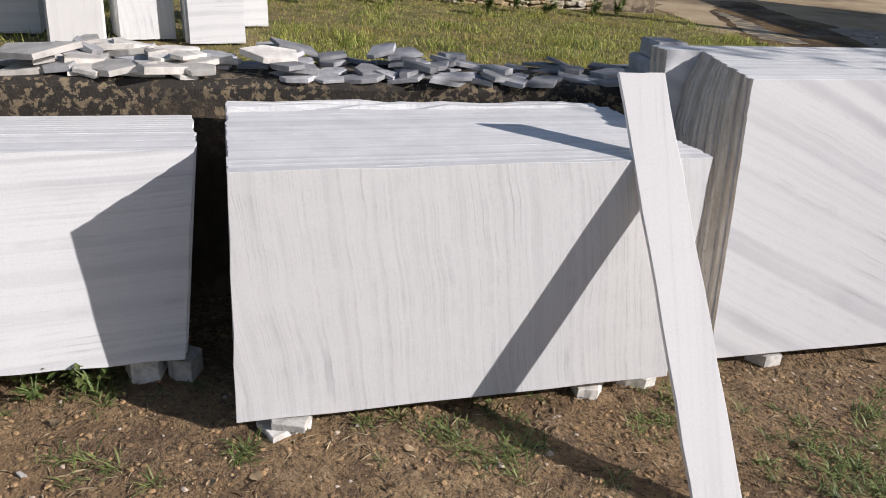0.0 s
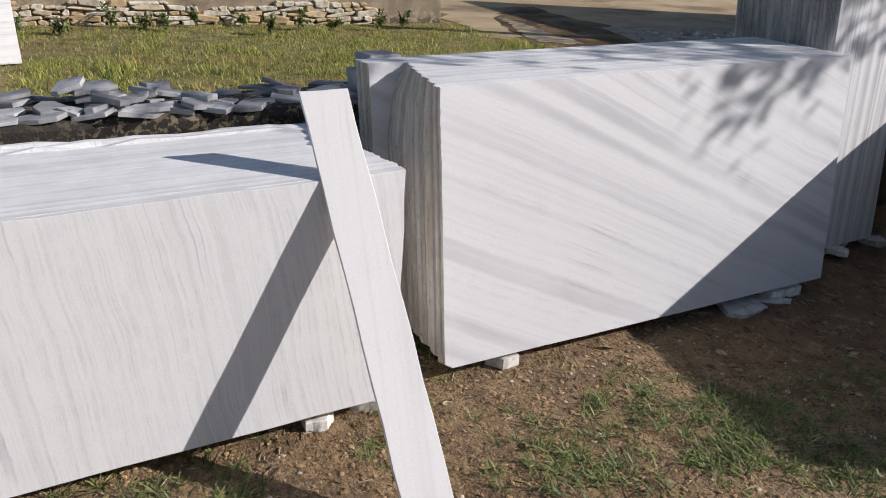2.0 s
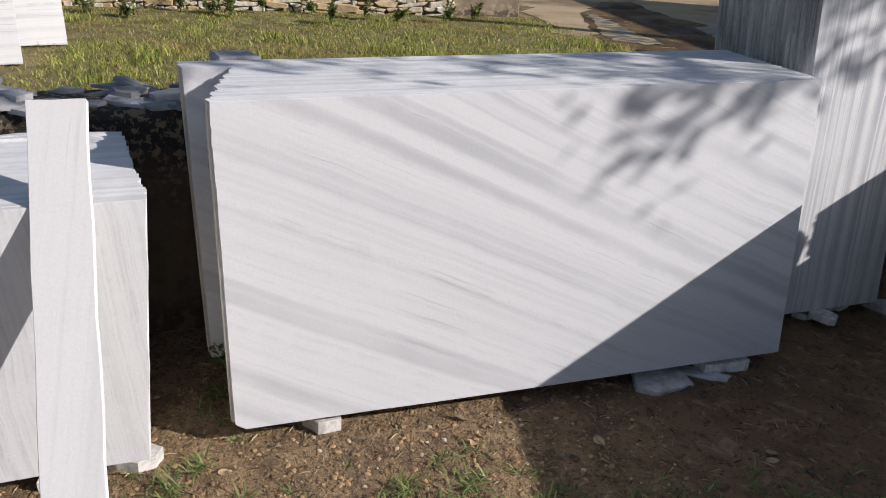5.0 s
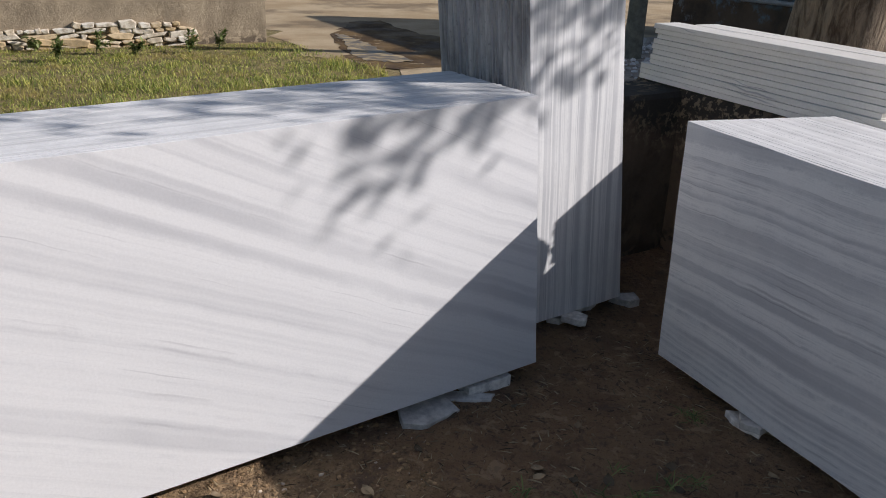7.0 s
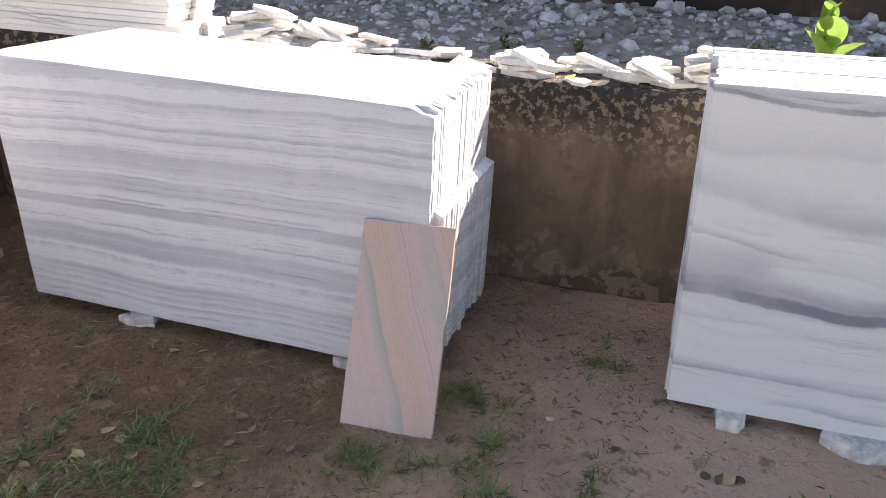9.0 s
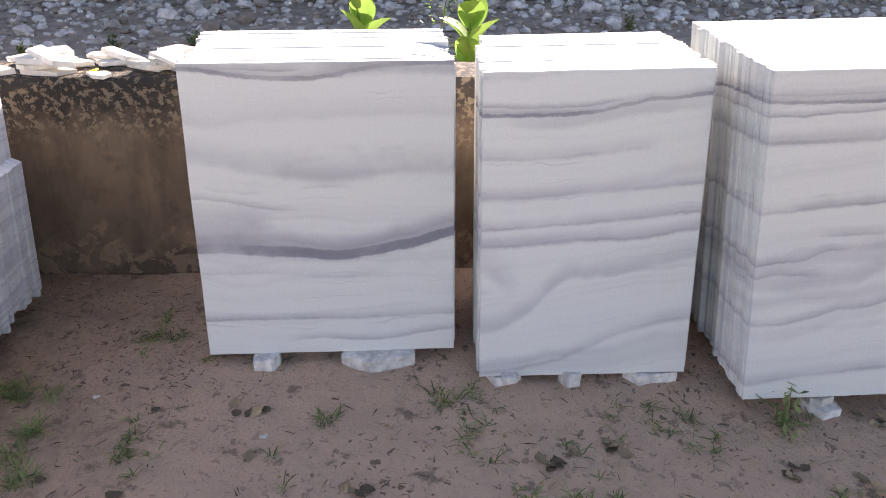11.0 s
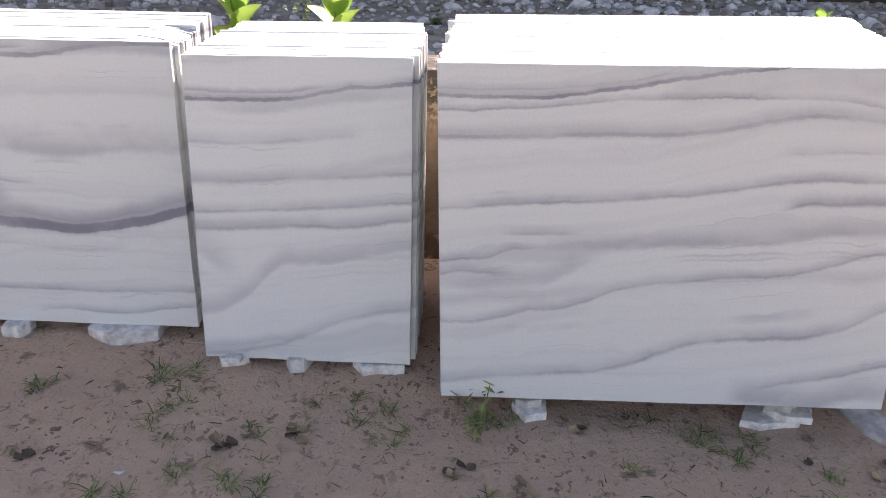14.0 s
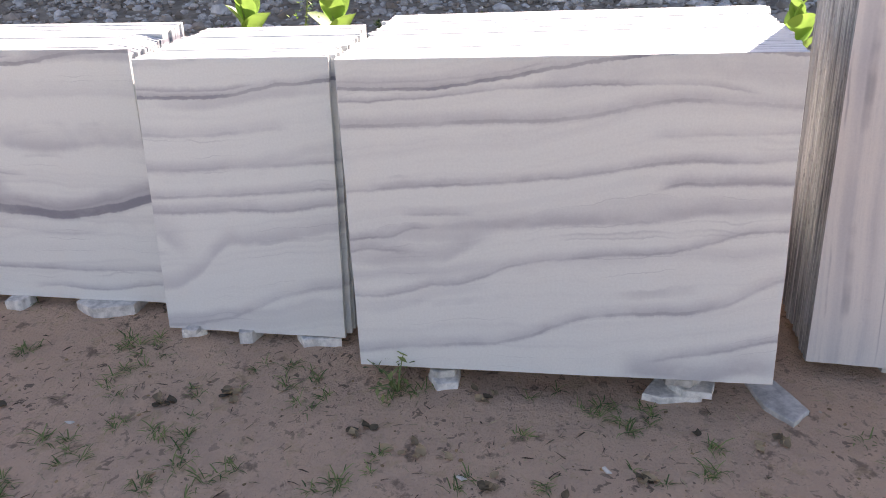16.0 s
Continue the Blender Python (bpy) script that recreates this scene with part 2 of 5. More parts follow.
def wall_material(name, plaster, stain, peel, seed=0.0, height=0.83):
    """Old lime plaster, black with algae near its top, with flakes where the paler coat shows."""
    k = Nodes(name, 0.9)
    sep = k.node("ShaderNodeSeparateXYZ")
    k.put(sep.inputs[0], k.coords)
    c = k.mix(k.step(k.noise(1.8, 5.0, 0.65, shift=(seed, 0, 0)), 0.32, 0.68), plaster, [x * 0.55 for x in plaster])
    streaks = k.step(k.noise(5.0, 5.0, 0.65, stretch=(1, 1, 0.22), shift=(seed, 3, 0)), 0.42, 0.70)
    c = k.mix(k.math("MULTIPLY", streaks, 0.6), c, stain)
    band = k.math("ADD", sep.outputs[2], k.math("MULTIPLY", k.noise(4.5, 5.0, 0.7, shift=(0, seed, 0)), 0.55))
    algae = k.step(band, height + 0.02, height + 0.20)
    c = k.mix(k.math("MULTIPLY", algae, 0.9), c, (0.025, 0.023, 0.020))
    flake = k.step(k.noise(30.0, 5.0, 0.68, shift=(seed, 7, 2)), 0.52, 0.55)
    where = k.math("MULTIPLY", k.step(k.noise(2.0, 2.0, shift=(seed, 0, 8)), 0.34, 0.50), k.step(band, height * 0.95, height * 1.15, 0.05, 1.0))
    c = k.mix(k.math("MULTIPLY", k.math("MULTIPLY", flake, where), 0.55), c, peel)
    low = k.step(k.math("SUBTRACT", k.noise(3.5, 4.0, 0.6), k.math("MULTIPLY", sep.outputs[2], 2.2)), 0.28, 0.42)
    c = k.mix(k.math("MULTIPLY", low, 0.7), c, (0.075, 0.055, 0.04))
    foot = k.step(k.math("ADD", sep.outputs[2], k.math("MULTIPLY", k.noise(6.0, 3.0, 0.6, shift=(seed, 1, 4)), 0.5)), 0.36, 0.44, 1.0, 0.0)
    blister = k.step(k.noise(11.0, 4.0, 0.6, distort=0.6, shift=(seed, 2, 6)), 0.50, 0.54)
    c = k.mix(k.math("MULTIPLY", k.math("MULTIPLY", foot, blister), 0.6), c, [x * 1.25 for x in plaster])
    mottle = k.step(k.noise(9.0, 5.0, 0.7, shift=(seed, 5, 5)), 0.52, 0.66)
    c = k.mix(k.math("MULTIPLY", mottle, 0.4), c, stain)
    k.bump(k.math("ADD", k.noise(30.0, 6.0, 0.7), k.math("MULTIPLY", flake, -0.3)), 0.6, 0.015)
    return k.done(c)


def foliage(name, dark, light, gloss=0.5, through=0.25, dry=None):
    k = Nodes(name, gloss)
    c = k.mix(k.island(0.0, 1.0), dark, light)
    if dry:
        c = k.mix(k.step(k.noise(1.1, 5.0, 0.7, stretch=(0.6, 1, 0)), 0.47, 0.66, 0.0, 0.85), c, dry)
    c = k.bright(c, k.step(k.noise(9.0, 3.0), 0.3, 0.7, 0.75, 1.2))
    k.bsdf.inputs["Subsurface Weight"].default_value = 0.0
    t = k.node("ShaderNodeBsdfTranslucent")
    k.put(t.inputs["Color"], c)
    m = k.node("ShaderNodeMixShader")
    m.inputs[0].default_value = through
    k.tree.links.new(k.bsdf.outputs[0], m.inputs[1])
    k.tree.links.new(t.outputs[0], m.inputs[2])
    k.tree.links.new(m.outputs[0], k.tree.nodes["Material Output"].inputs["Surface"])
    return k.done(c)


def bark_material():
    k = Nodes("bark", 0.95)
    ridges = k.noise(16.0, 6.0, 0.7, stretch=(1, 1, 0.22), distort=0.6)
    c = k.mix(k.step(ridges, 0.35, 0.65), (0.11, 0.08, 0.055), (0.40, 0.32, 0.23))
    k.bump(ridges, 1.0, 0.06)
    return k.done(c)


def far_wall_material():
    k = Nodes("old_painted_plaster", 0.9)
    sep = k.node("ShaderNodeSeparateXYZ")
    k.put(sep.inputs[0], k.coords)
    base = k.mix(k.step(k.noise(0.9, 6.0, 0.7), 0.35, 0.65), (0.050, 0.032, 0.021), (0.13, 0.088, 0.056))
    paint = k.step(k.math("ADD", sep.outputs[2], k.math("MULTIPLY", k.noise(1.7, 5.0, 0.7), 1.5)), 1.25, 1.45)
    c = k.mix(paint, base, (0.14, 0.19, 0.22))
    scraps = k.step(k.noise(2.6, 6.0, 0.7, shift=(3, 1, 2)), 0.62, 0.68)
    c = k.mix(k.math("MULTIPLY", scraps, 0.5), c, (0.25, 0.27, 0.27))
    soot = k.step(k.noise(0.6, 3.0, 0.6, shift=(9, 3, 2)), 0.50, 0.66)
    c = k.mix(k.math("MULTIPLY", soot, 0.85), c, (0.018, 0.015, 0.014))
    k.bump(k.noise(18.0, 6.0, 0.7), 0.6, 0.02)
    return k.done(c)


def pink_marble():
    k = Nodes("pink_marble", 0.35)
    w = k.dot((0.94, 0, 0.34))
    w = k.math("ADD", w, k.math("MULTIPLY", k.math("SUBTRACT", k.noise(1.6, 3.0), 0.5), 0.09))
    c = k.mix(k.step(k.line(w, 4.5, 2.0), 0.40, 0.60), (0.65, 0.42, 0.28), (0.61, 0.46, 0.39))
    green = k.math("MULTIPLY", k.step(k.line(k.math("ADD", w, 4.3), 11.0, 3.0, 0.6), 0.50, 0.66), k.step(k.noise(4.0, 3.0, 0.6, shift=(2, 0, 1)), 0.36, 0.6))
    c = k.mix(k.math("MULTIPLY", green, 0.75), c, (0.42, 0.44, 0.35))
    thin = k.step(k.math("ABSOLUTE", k.math("SUBTRACT", k.line(k.math("ADD", w, 9.0), 16.0, 2.0), 0.5)), 0.0, 0.02, 1.0, 0.0)
    c = k.mix(k.math("MULTIPLY", thin, 0.22), c, (0.20, 0.20, 0.17))
    c = k.bright(c, k.step(k.noise(40.0, 4.0, 0.7), 0.3, 0.7, 0.95, 1.04))
    k.bump(k.noise(60.0, 4.0), 0.05, 0.003)
    return k.done(c)


def water_material():
    k = Nodes("puddle_water", 0.10)
    k.bump(k.noise(9.0, 3.0), 0.06, 0.02)
    scum = k.step(k.noise(10.0, 5.0, 0.7, stretch=(0.5, 1, 1)), 0.46, 0.56)
    c = k.mix(scum, (0.12, 0.085, 0.05), (0.42, 0.33, 0.20))
    return k.done(c, k.step(scum, 0, 1, 0.34, 0.9))


def mud_material():
    k = Nodes("shaded_wet_mud", 0.7)
    k.bsdf.inputs["Specular IOR Level"].default_value = 0.2
    # wet mud, its brown darkened to carry the tree shade over the track
    c = k.mix(k.step(k.noise(1.3, 5.0, 0.65, stretch=(1, 0.6, 1)), 0.42, 0.60), (0.075, 0.046, 0.022), (0.17, 0.11, 0.05))
    scum = k.step(k.noise(11.0, 4.0, 0.7, stretch=(0.4, 1, 1)), 0.62, 0.66)
    c = k.mix(k.math("MULTIPLY", scum, 0.7), c, (0.48, 0.38, 0.23))
    k.bump(k.noise(14.0, 4.0), 0.2, 0.02)
    return k.done(c, k.step(k.noise(2.0, 3.0), 0.4, 0.6, 0.6, 0.9))


def road_material():
    k = Nodes("sandy_track", 0.95)
    c = k.mix(k.step(k.noise(0.8, 5.0, 0.65), 0.35, 0.65), (0.38, 0.275, 0.155), (0.50, 0.39, 0.245))
    wet = k.step(k.noise(0.5, 4.0, 0.6, shift=(2, 5, 0)), 0.50, 0.60)
    c = k.mix(k.math("MULTIPLY", wet, 0.7), c, (0.15, 0.105, 0.06))
    k.bump(k.noise(20.0, 6.0, 0.7), 0.6, 0.02)
    return k.done(c)


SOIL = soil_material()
YARD_WALL = wall_material("stained_plaster", (0.29, 0.205, 0.135), (0.085, 0.06, 0.042), (0.42, 0.325, 0.215), 2.0)
NORTH_WALL = wall_material("blackened_plaster", (0.17, 0.12, 0.08), (0.05, 0.038, 0.028), (0.42, 0.325, 0.20), 5.0)
FAR_PLASTER = wall_material("field_wall_plaster", (0.46, 0.37, 0.26), (0.24, 0.19, 0.13), (0.50, 0.41, 0.30), 6.0, 0.9)
FAR_WALL = far_wall_material()
ROAD = road_material()
WATER = water_material()
MUD = mud_material()
BARK = bark_material()
GRASS = foliage("grass_blades", (0.085, 0.13, 0.032), (0.29, 0.34, 0.115))
DRY_GRASS = foliage("field_grass", (0.13, 0.21, 0.025), (0.76, 0.74, 0.22), through=0.5, dry=(0.56, 0.42, 0.17))
LEAF = foliage("tree_leaves", (0.04, 0.08, 0.015), (0.09, 0.14, 0.03))
BROAD_LEAF = foliage("broad_leaves", (0.13, 0.26, 0.045), (0.27, 0.42, 0.09), through=0.45)
DEAD_LEAF = plain("dead_leaf", (0.20, 0.145, 0.085), each=(0.45, 2.4))
OFFCUT = plain("offcut_marble", (0.70, 0.665, 0.61), 0.75, 0.22, 14.0, 0.5, (0.55, 1.1))
# darker grey copy of the offcut marble, with tree shade in its colour
OFFCUT_SHADE_GREY = plain("offcut_shade_grey", (0.42, 0.42, 0.43), 0.75, 0.22, 14.0, 0.5, (0.6, 1.15))
RUBBLE = Nodes("rubble", 0.9)
_c = RUBBLE.mix(RUBBLE.island(0.0, 1.0), (0.30, 0.25, 0.20), (0.76, 0.73, 0.69))
RUBBLE.bump(RUBBLE.noise(25.0, 5.0), 0.5, 0.01)
RUBBLE = RUBBLE.done(RUBBLE.bright(_c, RUBBLE.step(RUBBLE.noise(9.0, 4.0), 0.3, 0.7, 0.75, 1.15)))
FIELD_STONE = Nodes("field_stone", 0.85)
_c = FIELD_STONE.mix(FIELD_STONE.random(0.0, 1.0), (0.62, 0.46, 0.25), (0.82, 0.78, 0.69))
_c = FIELD_STONE.mix(FIELD_STONE.step(FIELD_STONE.noise(6.0, 5.0, 0.7), 0.48, 0.68, 0.0, 0.7), _c, (0.34, 0.25, 0.15))
FIELD_STONE.bump(FIELD_STONE.noise(22.0, 5.0, 0.7), 0.6, 0.012)
FIELD_STONE = FIELD_STONE.done(_c)
PIPE = plain("grey_pipe", (0.34, 0.34, 0.33), 0.5)
POST = plain("weathered_post", (0.17, 0.16, 0.12), 0.9, 0.3, 12.0, 0.6)

M_A = marble("marble_fine_horizontal", (-0.05, 0.25, 1), freq=16, warp=0.010, bands=(0.46, 0.66), band_amount=0.6, vein_freq=9, vein_amount=0.4, seed=3.1, fine=60, thread=0.3)
M_B = marble("marble_fine_upright", (1, 0.45, 0.10), grey=(0.50, 0.495, 0.50), freq=21, warp=0.017, warp_scale=2.2, bands=(0.46, 0.84), band_amount=0.42, vein_freq=10, vein_amount=0.4, vein_width=0.012, seed=1.7, fine=60, thread=1.0)
M_C = marble("marble_diagonal", (0.42, 0.3, 0.90), white=(0.725, 0.727, 0.735), grey=(0.46, 0.465, 0.49), freq=13, warp=0.015, bands=(0.42, 0.70), band_amount=0.72, vein_freq=5, vein_amount=0.35, vein_width=0.012, seed=5.2, fine=34, thread=0.12)
M_D = marble("marble_striped_upright", (1, 0.2, 0.03), freq=30, warp=0.007, bands=(0.42, 0.60), band_amount=1.0, vein_freq=12, vein_amount=0.6, seed=8.3, fine=70)
M_E = marble("marble_striped_level", (-0.02, 0.03, 1), grey=(0.41, 0.425, 0.46), freq=13, warp=0.020, bands=(0.40, 0.66), band_amount=0.78, vein_freq=7, vein_amount=0.6, seed=2.4, fine=38, thread=0.8)
WAVY = dict(white=(0.77, 0.782, 0.75), grey=(0.43, 0.43, 0.455), dark=(0.23, 0.23, 0.27), warp_scale=1.5, bands=(0.50, 0.72), rough=0.4, vein_amount=0.25, vein_width=0.008, freq=8, vein_freq=5, warp=0.05, band_amount=0.42, fine=20, thread=0.0)
F_VEINS, G_VEINS, H_VEINS = [], [], []
streak(H_VEINS, -0.007, 1.352, 0.0062, 0.95, 0.940, 0.936, 0.935, 0.950, 0.972, 0.996, 1.013, 1.021, 1.018, 1.004)
streak(H_VEINS, -0.005, 0.693, 0.0050, 0.3, 0.959, 0.956, 0.960, 0.978, 1.004)
streak(H_VEINS, -0.010, 1.252, 0.0048, 0.55, 0.900, 0.901, 0.910, 0.923, 0.931, 0.935, 0.932, 0.929, 0.897)
streak(H_VEINS, 0.595, 1.351, 0.0304, 0.3, 0.939, 0.955, 0.968, 0.962, 0.930)
streak(H_VEINS, -0.010, 1.358, 0.0111, 0.5, 0.822, 0.824, 0.830, 0.832, 0.833, 0.858, 0.883, 0.874, 0.861)
streak(H_VEINS, 0.905, 1.320, 0.0073, 0.28, 0.783, 0.787, 0.789)
streak(H_VEINS, -0.007, 1.342, 0.0078, 0.6, 0.613, 0.626, 0.636, 0.639, 0.652, 0.665, 0.691, 0.708, 0.705, 0.712)
streak(H_VEINS, 0.943, 1.340, 0.0089, 0.7, 0.617, 0.641, 0.640, 0.642, 0.642, 0.643)
streak(H_VEINS, 0.159, 0.450, 0.0069, 0.35, 0.537, 0.543, 0.542)
streak(H_VEINS, -0.005, 0.304, 0.0057, 0.6, 0.451, 0.458, 0.464, 0.469, 0.493, 0.495, 0.498)
streak(H_VEINS, 0.268, 1.339, 0.0119, 0.6, 0.495, 0.501, 0.506, 0.513, 0.519, 0.522, 0.532, 0.556, 0.561, 0.569)
streak(H_VEINS, -0.002, 0.236, 0.0073, 0.5, 0.412, 0.425, 0.420, 0.417, 0.426)
streak(H_VEINS, -0.005, 0.502, 0.0175, 0.4, 0.386, 0.380, 0.386, 0.388, 0.408, 0.454, 0.473)
streak(H_VEINS, 0.024, 1.299, 0.0071, 0.5, 0.257, 0.267, 0.298, 0.313, 0.356, 0.392, 0.403, 0.416, 0.420, 0.444, 0.482, 0.500)
streak(H_VEINS, 0.019, 0.480, 0.0136, 0.25, 0.208, 0.216, 0.258, 0.284, 0.301)
streak(H_VEINS, 0.007, 1.335, 0.0102, 0.55, 0.055, 0.073, 0.084, 0.095, 0.108, 0.147, 0.196, 0.219, 0.226, 0.235, 0.279, 0.347)
streak(H_VEINS, 0.927, 1.330, 0.0087, 0.55, 0.056, 0.078, 0.095, 0.120, 0.150)
streak(H_VEINS, 0.848, 1.332, 0.0194, 0.6, 0.025, 0.022, 0.012, 0.012, 0.041, 0.042)
streak(G_VEINS, -0.010, 0.695, 0.0072, 0.95, 0.882, 0.883, 0.884, 0.888, 0.903, 0.923, 0.935, 0.946)
streak(G_VEINS, -0.008, 0.458, 0.0041, 0.55, 0.908, 0.907, 0.908, 0.915, 0.932)
streak(G_VEINS, 0.042, 0.695, 0.0137, 0.3, 0.863, 0.852, 0.863, 0.885, 0.900, 0.911)
streak(G_VEINS, -0.010, 0.567, 0.0113, 0.3, 0.749, 0.750, 0.770, 0.783)
streak(G_VEINS, -0.010, 0.697, 0.0102, 0.4, 0.623, 0.627, 0.644, 0.652, 0.668)
streak(G_VEINS, -0.010, 0.698, 0.0089, 0.45, 0.520, 0.528, 0.542, 0.558, 0.576)
streak(G_VEINS, -0.010, 0.698, 0.0105, 0.55, 0.464, 0.469, 0.477, 0.484, 0.483, 0.497, 0.517)
streak(G_VEINS, -0.002, 0.145, 0.0347, 0.4, 0.413, 0.349, 0.338)
streak(G_VEINS, 0.011, 0.699, 0.0156, 0.42, 0.175, 0.203, 0.268, 0.351, 0.363, 0.377, 0.392, 0.410, 0.428)
streak(G_VEINS, 0.010, 0.701, 0.0114, 0.4, 0.015, 0.033, 0.070, 0.134, 0.182, 0.205)
streak(F_VEINS, -0.006, 0.829, 0.0085, 0.9, 0.979, 0.969, 0.954, 0.950, 0.953, 0.973, 0.989, 0.998, 0.997)
streak(F_VEINS, 0.076, 0.405, 0.0051, 0.5, 0.980, 0.978, 0.973, 0.981)
streak(F_VEINS, 0.388, 0.840, 0.0180, 0.5, 0.967, 0.978, 0.982, 0.973)
streak(F_VEINS, -0.010, 0.819, 0.0198, 0.5, 0.701, 0.684, 0.657, 0.640, 0.635, 0.651, 0.662, 0.661)
streak(F_VEINS, -0.006, 0.352, 0.0058, 0.6, 0.570, 0.552, 0.530, 0.524)
streak(F_VEINS, 0.206, 0.837, 0.0105, 0.75, 0.430, 0.415, 0.396, 0.397, 0.423, 0.448, 0.482)
streak(F_VEINS, 0.001, 0.841, 0.0225, 0.97, 0.394, 0.394, 0.384, 0.377, 0.366, 0.371, 0.391, 0.413, 0.443)
streak(F_VEINS, 0.011, 0.281, 0.0330, 0.75, 0.420, 0.428, 0.419)
streak(F_VEINS, 0.000, 0.646, 0.0078, 0.25, 0.303, 0.305, 0.287, 0.299)
streak(F_VEINS, -0.002, 0.813, 0.0065, 0.6, 0.131, 0.133, 0.134, 0.132, 0.143)
streak(F_VEINS, 0.252, 0.839, 0.0066, 0.5, 0.046, 0.059, 0.049, 0.050, 0.067, 0.082)
M_F = marble("marble_wavy_dark", (0.0, 0.04, 1), seed=7.7, veins=F_VEINS, **WAVY)
M_G = marble("marble_wavy_soft", (-0.10, 0.04, 1), seed=12.3, veins=G_VEINS, **WAVY)
M_H = marble("marble_wavy", (-0.12, 0.04, 1), seed=9.6, veins=H_VEINS, **WAVY)
M_I = marble("marble_tall_weathered", (1, 0.1, 0.05), white=(0.68, 0.665, 0.645), freq=11, warp=0.012, bands=(0.42, 0.64), band_amount=0.9, vein_freq=6, seed=4.4, fine=40)
M_S = marble("marble_plank", (1, 0.1, 0.0), white=(0.80, 0.785, 0.765), freq=16, warp=0.008, bands=(0.5, 0.75), band_amount=0.22, vein_freq=14, vein_amount=0.15, vein_width=0.008, seed=6.1, fine=50)
M_FLAT = marble("marble_weathered_planks", (0.1, 1, 1), white=(0.86, 0.83, 0.77), grey=(0.58, 0.55, 0.49), freq=9, warp=0.02, band_amount=0.5, seed=11.0)
PINK = pink_marble()


def edge_material(name, a, b):
    """Weathered slab edges: grime that runs down between the saw cuts."""
    k = Nodes(name, 0.85)
    run = k.noise(9.0, 6.0, 0.7, stretch=(1, 1, 0.25))
    c = k.mix(k.step(run, 0.36, 0.64), a, b)
    spots = k.step(k.noise(38.0, 4.0, 0.7), 0.56, 0.70)
    c = k.mix(k.math("MULTIPLY", spots, 0.5), c, [x * 0.5 for x in a])
    k.bump(k.noise(60.0, 5.0, 0.7), 0.4, 0.004)
    return k.done(k.bright(c, k.random(0.84, 1.1)))


EDGE_BROWN = edge_material("grimy_brown_edge", (0.48, 0.425, 0.35), (0.76, 0.71, 0.63))
# sawn tops, coloured plain white so that they look bright in the sun
SUNLIT_TOP = plain("sunlit_sawn_top", (0.80, 0.795, 0.785), 0.6, 0.07, 9.0, 0.2, (0.9, 1.06))
EDGE_GREY = edge_material("grimy_grey_edge", (0.24, 0.235, 0.235), (0.55, 0.54, 0.53))


# ---------------------------------------------------------------- mesh helpers
def mesh_from(name, verts, faces):
    me = bpy.data.meshes.new(name)
    me.from_pydata([tuple(v) for v in verts], [], faces)
    me.update()
    return me


def part(name, data, material, parent=None, label="", smooth=False):
    """Links a mesh (or a bmesh) as one object, under a thing or a part where one is given."""
    if isinstance(data, bmesh.types.BMesh):
        bm, data = data, bpy.data.meshes.new(name)
        bm.to_mesh(data)
        bm.free()
    if material and not data.materials:
        data.materials.append(material)
    if smooth:
        data.polygons.foreach_set("use_smooth", [True] * len(data.polygons))
    ob = new(name, data)
    if parent:
        ob.parent = parent
    if label:
        tagged(ob, label)
    return ob


def thing(name, label, category, group="", m=None, kind=""):
    ob = new(name)
    ob.empty_display_size = 0.1
    if m is not None:
        ob.matrix_world = m
    return tagged(ob, label, category, group, kind)


def prism(points, y0, y1, chamfer=0.0, ends=None):
    """A plate: an outline in x and z, from depth y0 to y1, with softened rims (ends: how much at its two ends)."""
    n = len(points)
    ends = chamfer if ends is None else ends
    deep = max(chamfer, ends)
    cx, cz = sum(p[0] for p in points) / n, sum(p[1] for p in points) / n
    rings = [(y0, 1.0), (y0 + deep, 0.0), (y1 - deep, 0.0), (y1, 1.0)] if deep else [(y0, 0.0), (y1, 0.0)]
    verts, faces = [], []
    for y, f in rings:
        for x, z in points:
            verts.append((x - math.copysign(ends * f, x - cx), y, z - math.copysign(chamfer * f, z - cz)))
    faces.append(tuple(range(n)))
    for r in range(len(rings) - 1):
        for i in range(n):
            j = (i + 1) % n
            faces.append((r * n + i, (r + 1) * n + i, (r + 1) * n + j, r * n + j))
    faces.append(tuple(reversed(range((len(rings) - 1) * n, len(rings) * n))))
    return verts, faces


def ragged(corners, steps, amount, rng):
    """The outline through the corners with points added along each side, moved about a little."""
    out = []
    for i, (a, b) in enumerate(zip(corners, corners[1:] + corners[:1])):
        out.append(a)
        k = steps[i % len(steps)]
        for s in range(1, k):
            f = s / k
            out.append((a[0] + (b[0] - a[0]) * f + rng.uniform(-amount, amount), a[1] + (b[1] - a[1]) * f + rng.uniform(-amount, amount)))
    return out


def frame_of(bl, br, tl, tr):
    """The pose of a leaning face: x along its foot, z up the face, y into the pile; and the corners in it."""
    bl, br, tl, tr = (Vector(v) for v in (bl, br, tl, tr))
    x = (br - bl).normalized()
    z = (tl + tr - bl - br)
    z = (z - x * z.dot(x)).normalized()
    y = z.cross(x)
    m = Matrix((x, y, z)).transposed().to_4x4()
    m.translation = bl
    inv = m.inverted()
    return m, [((inv @ v).x, (inv @ v).z) for v in (bl, br, tr, tl)]


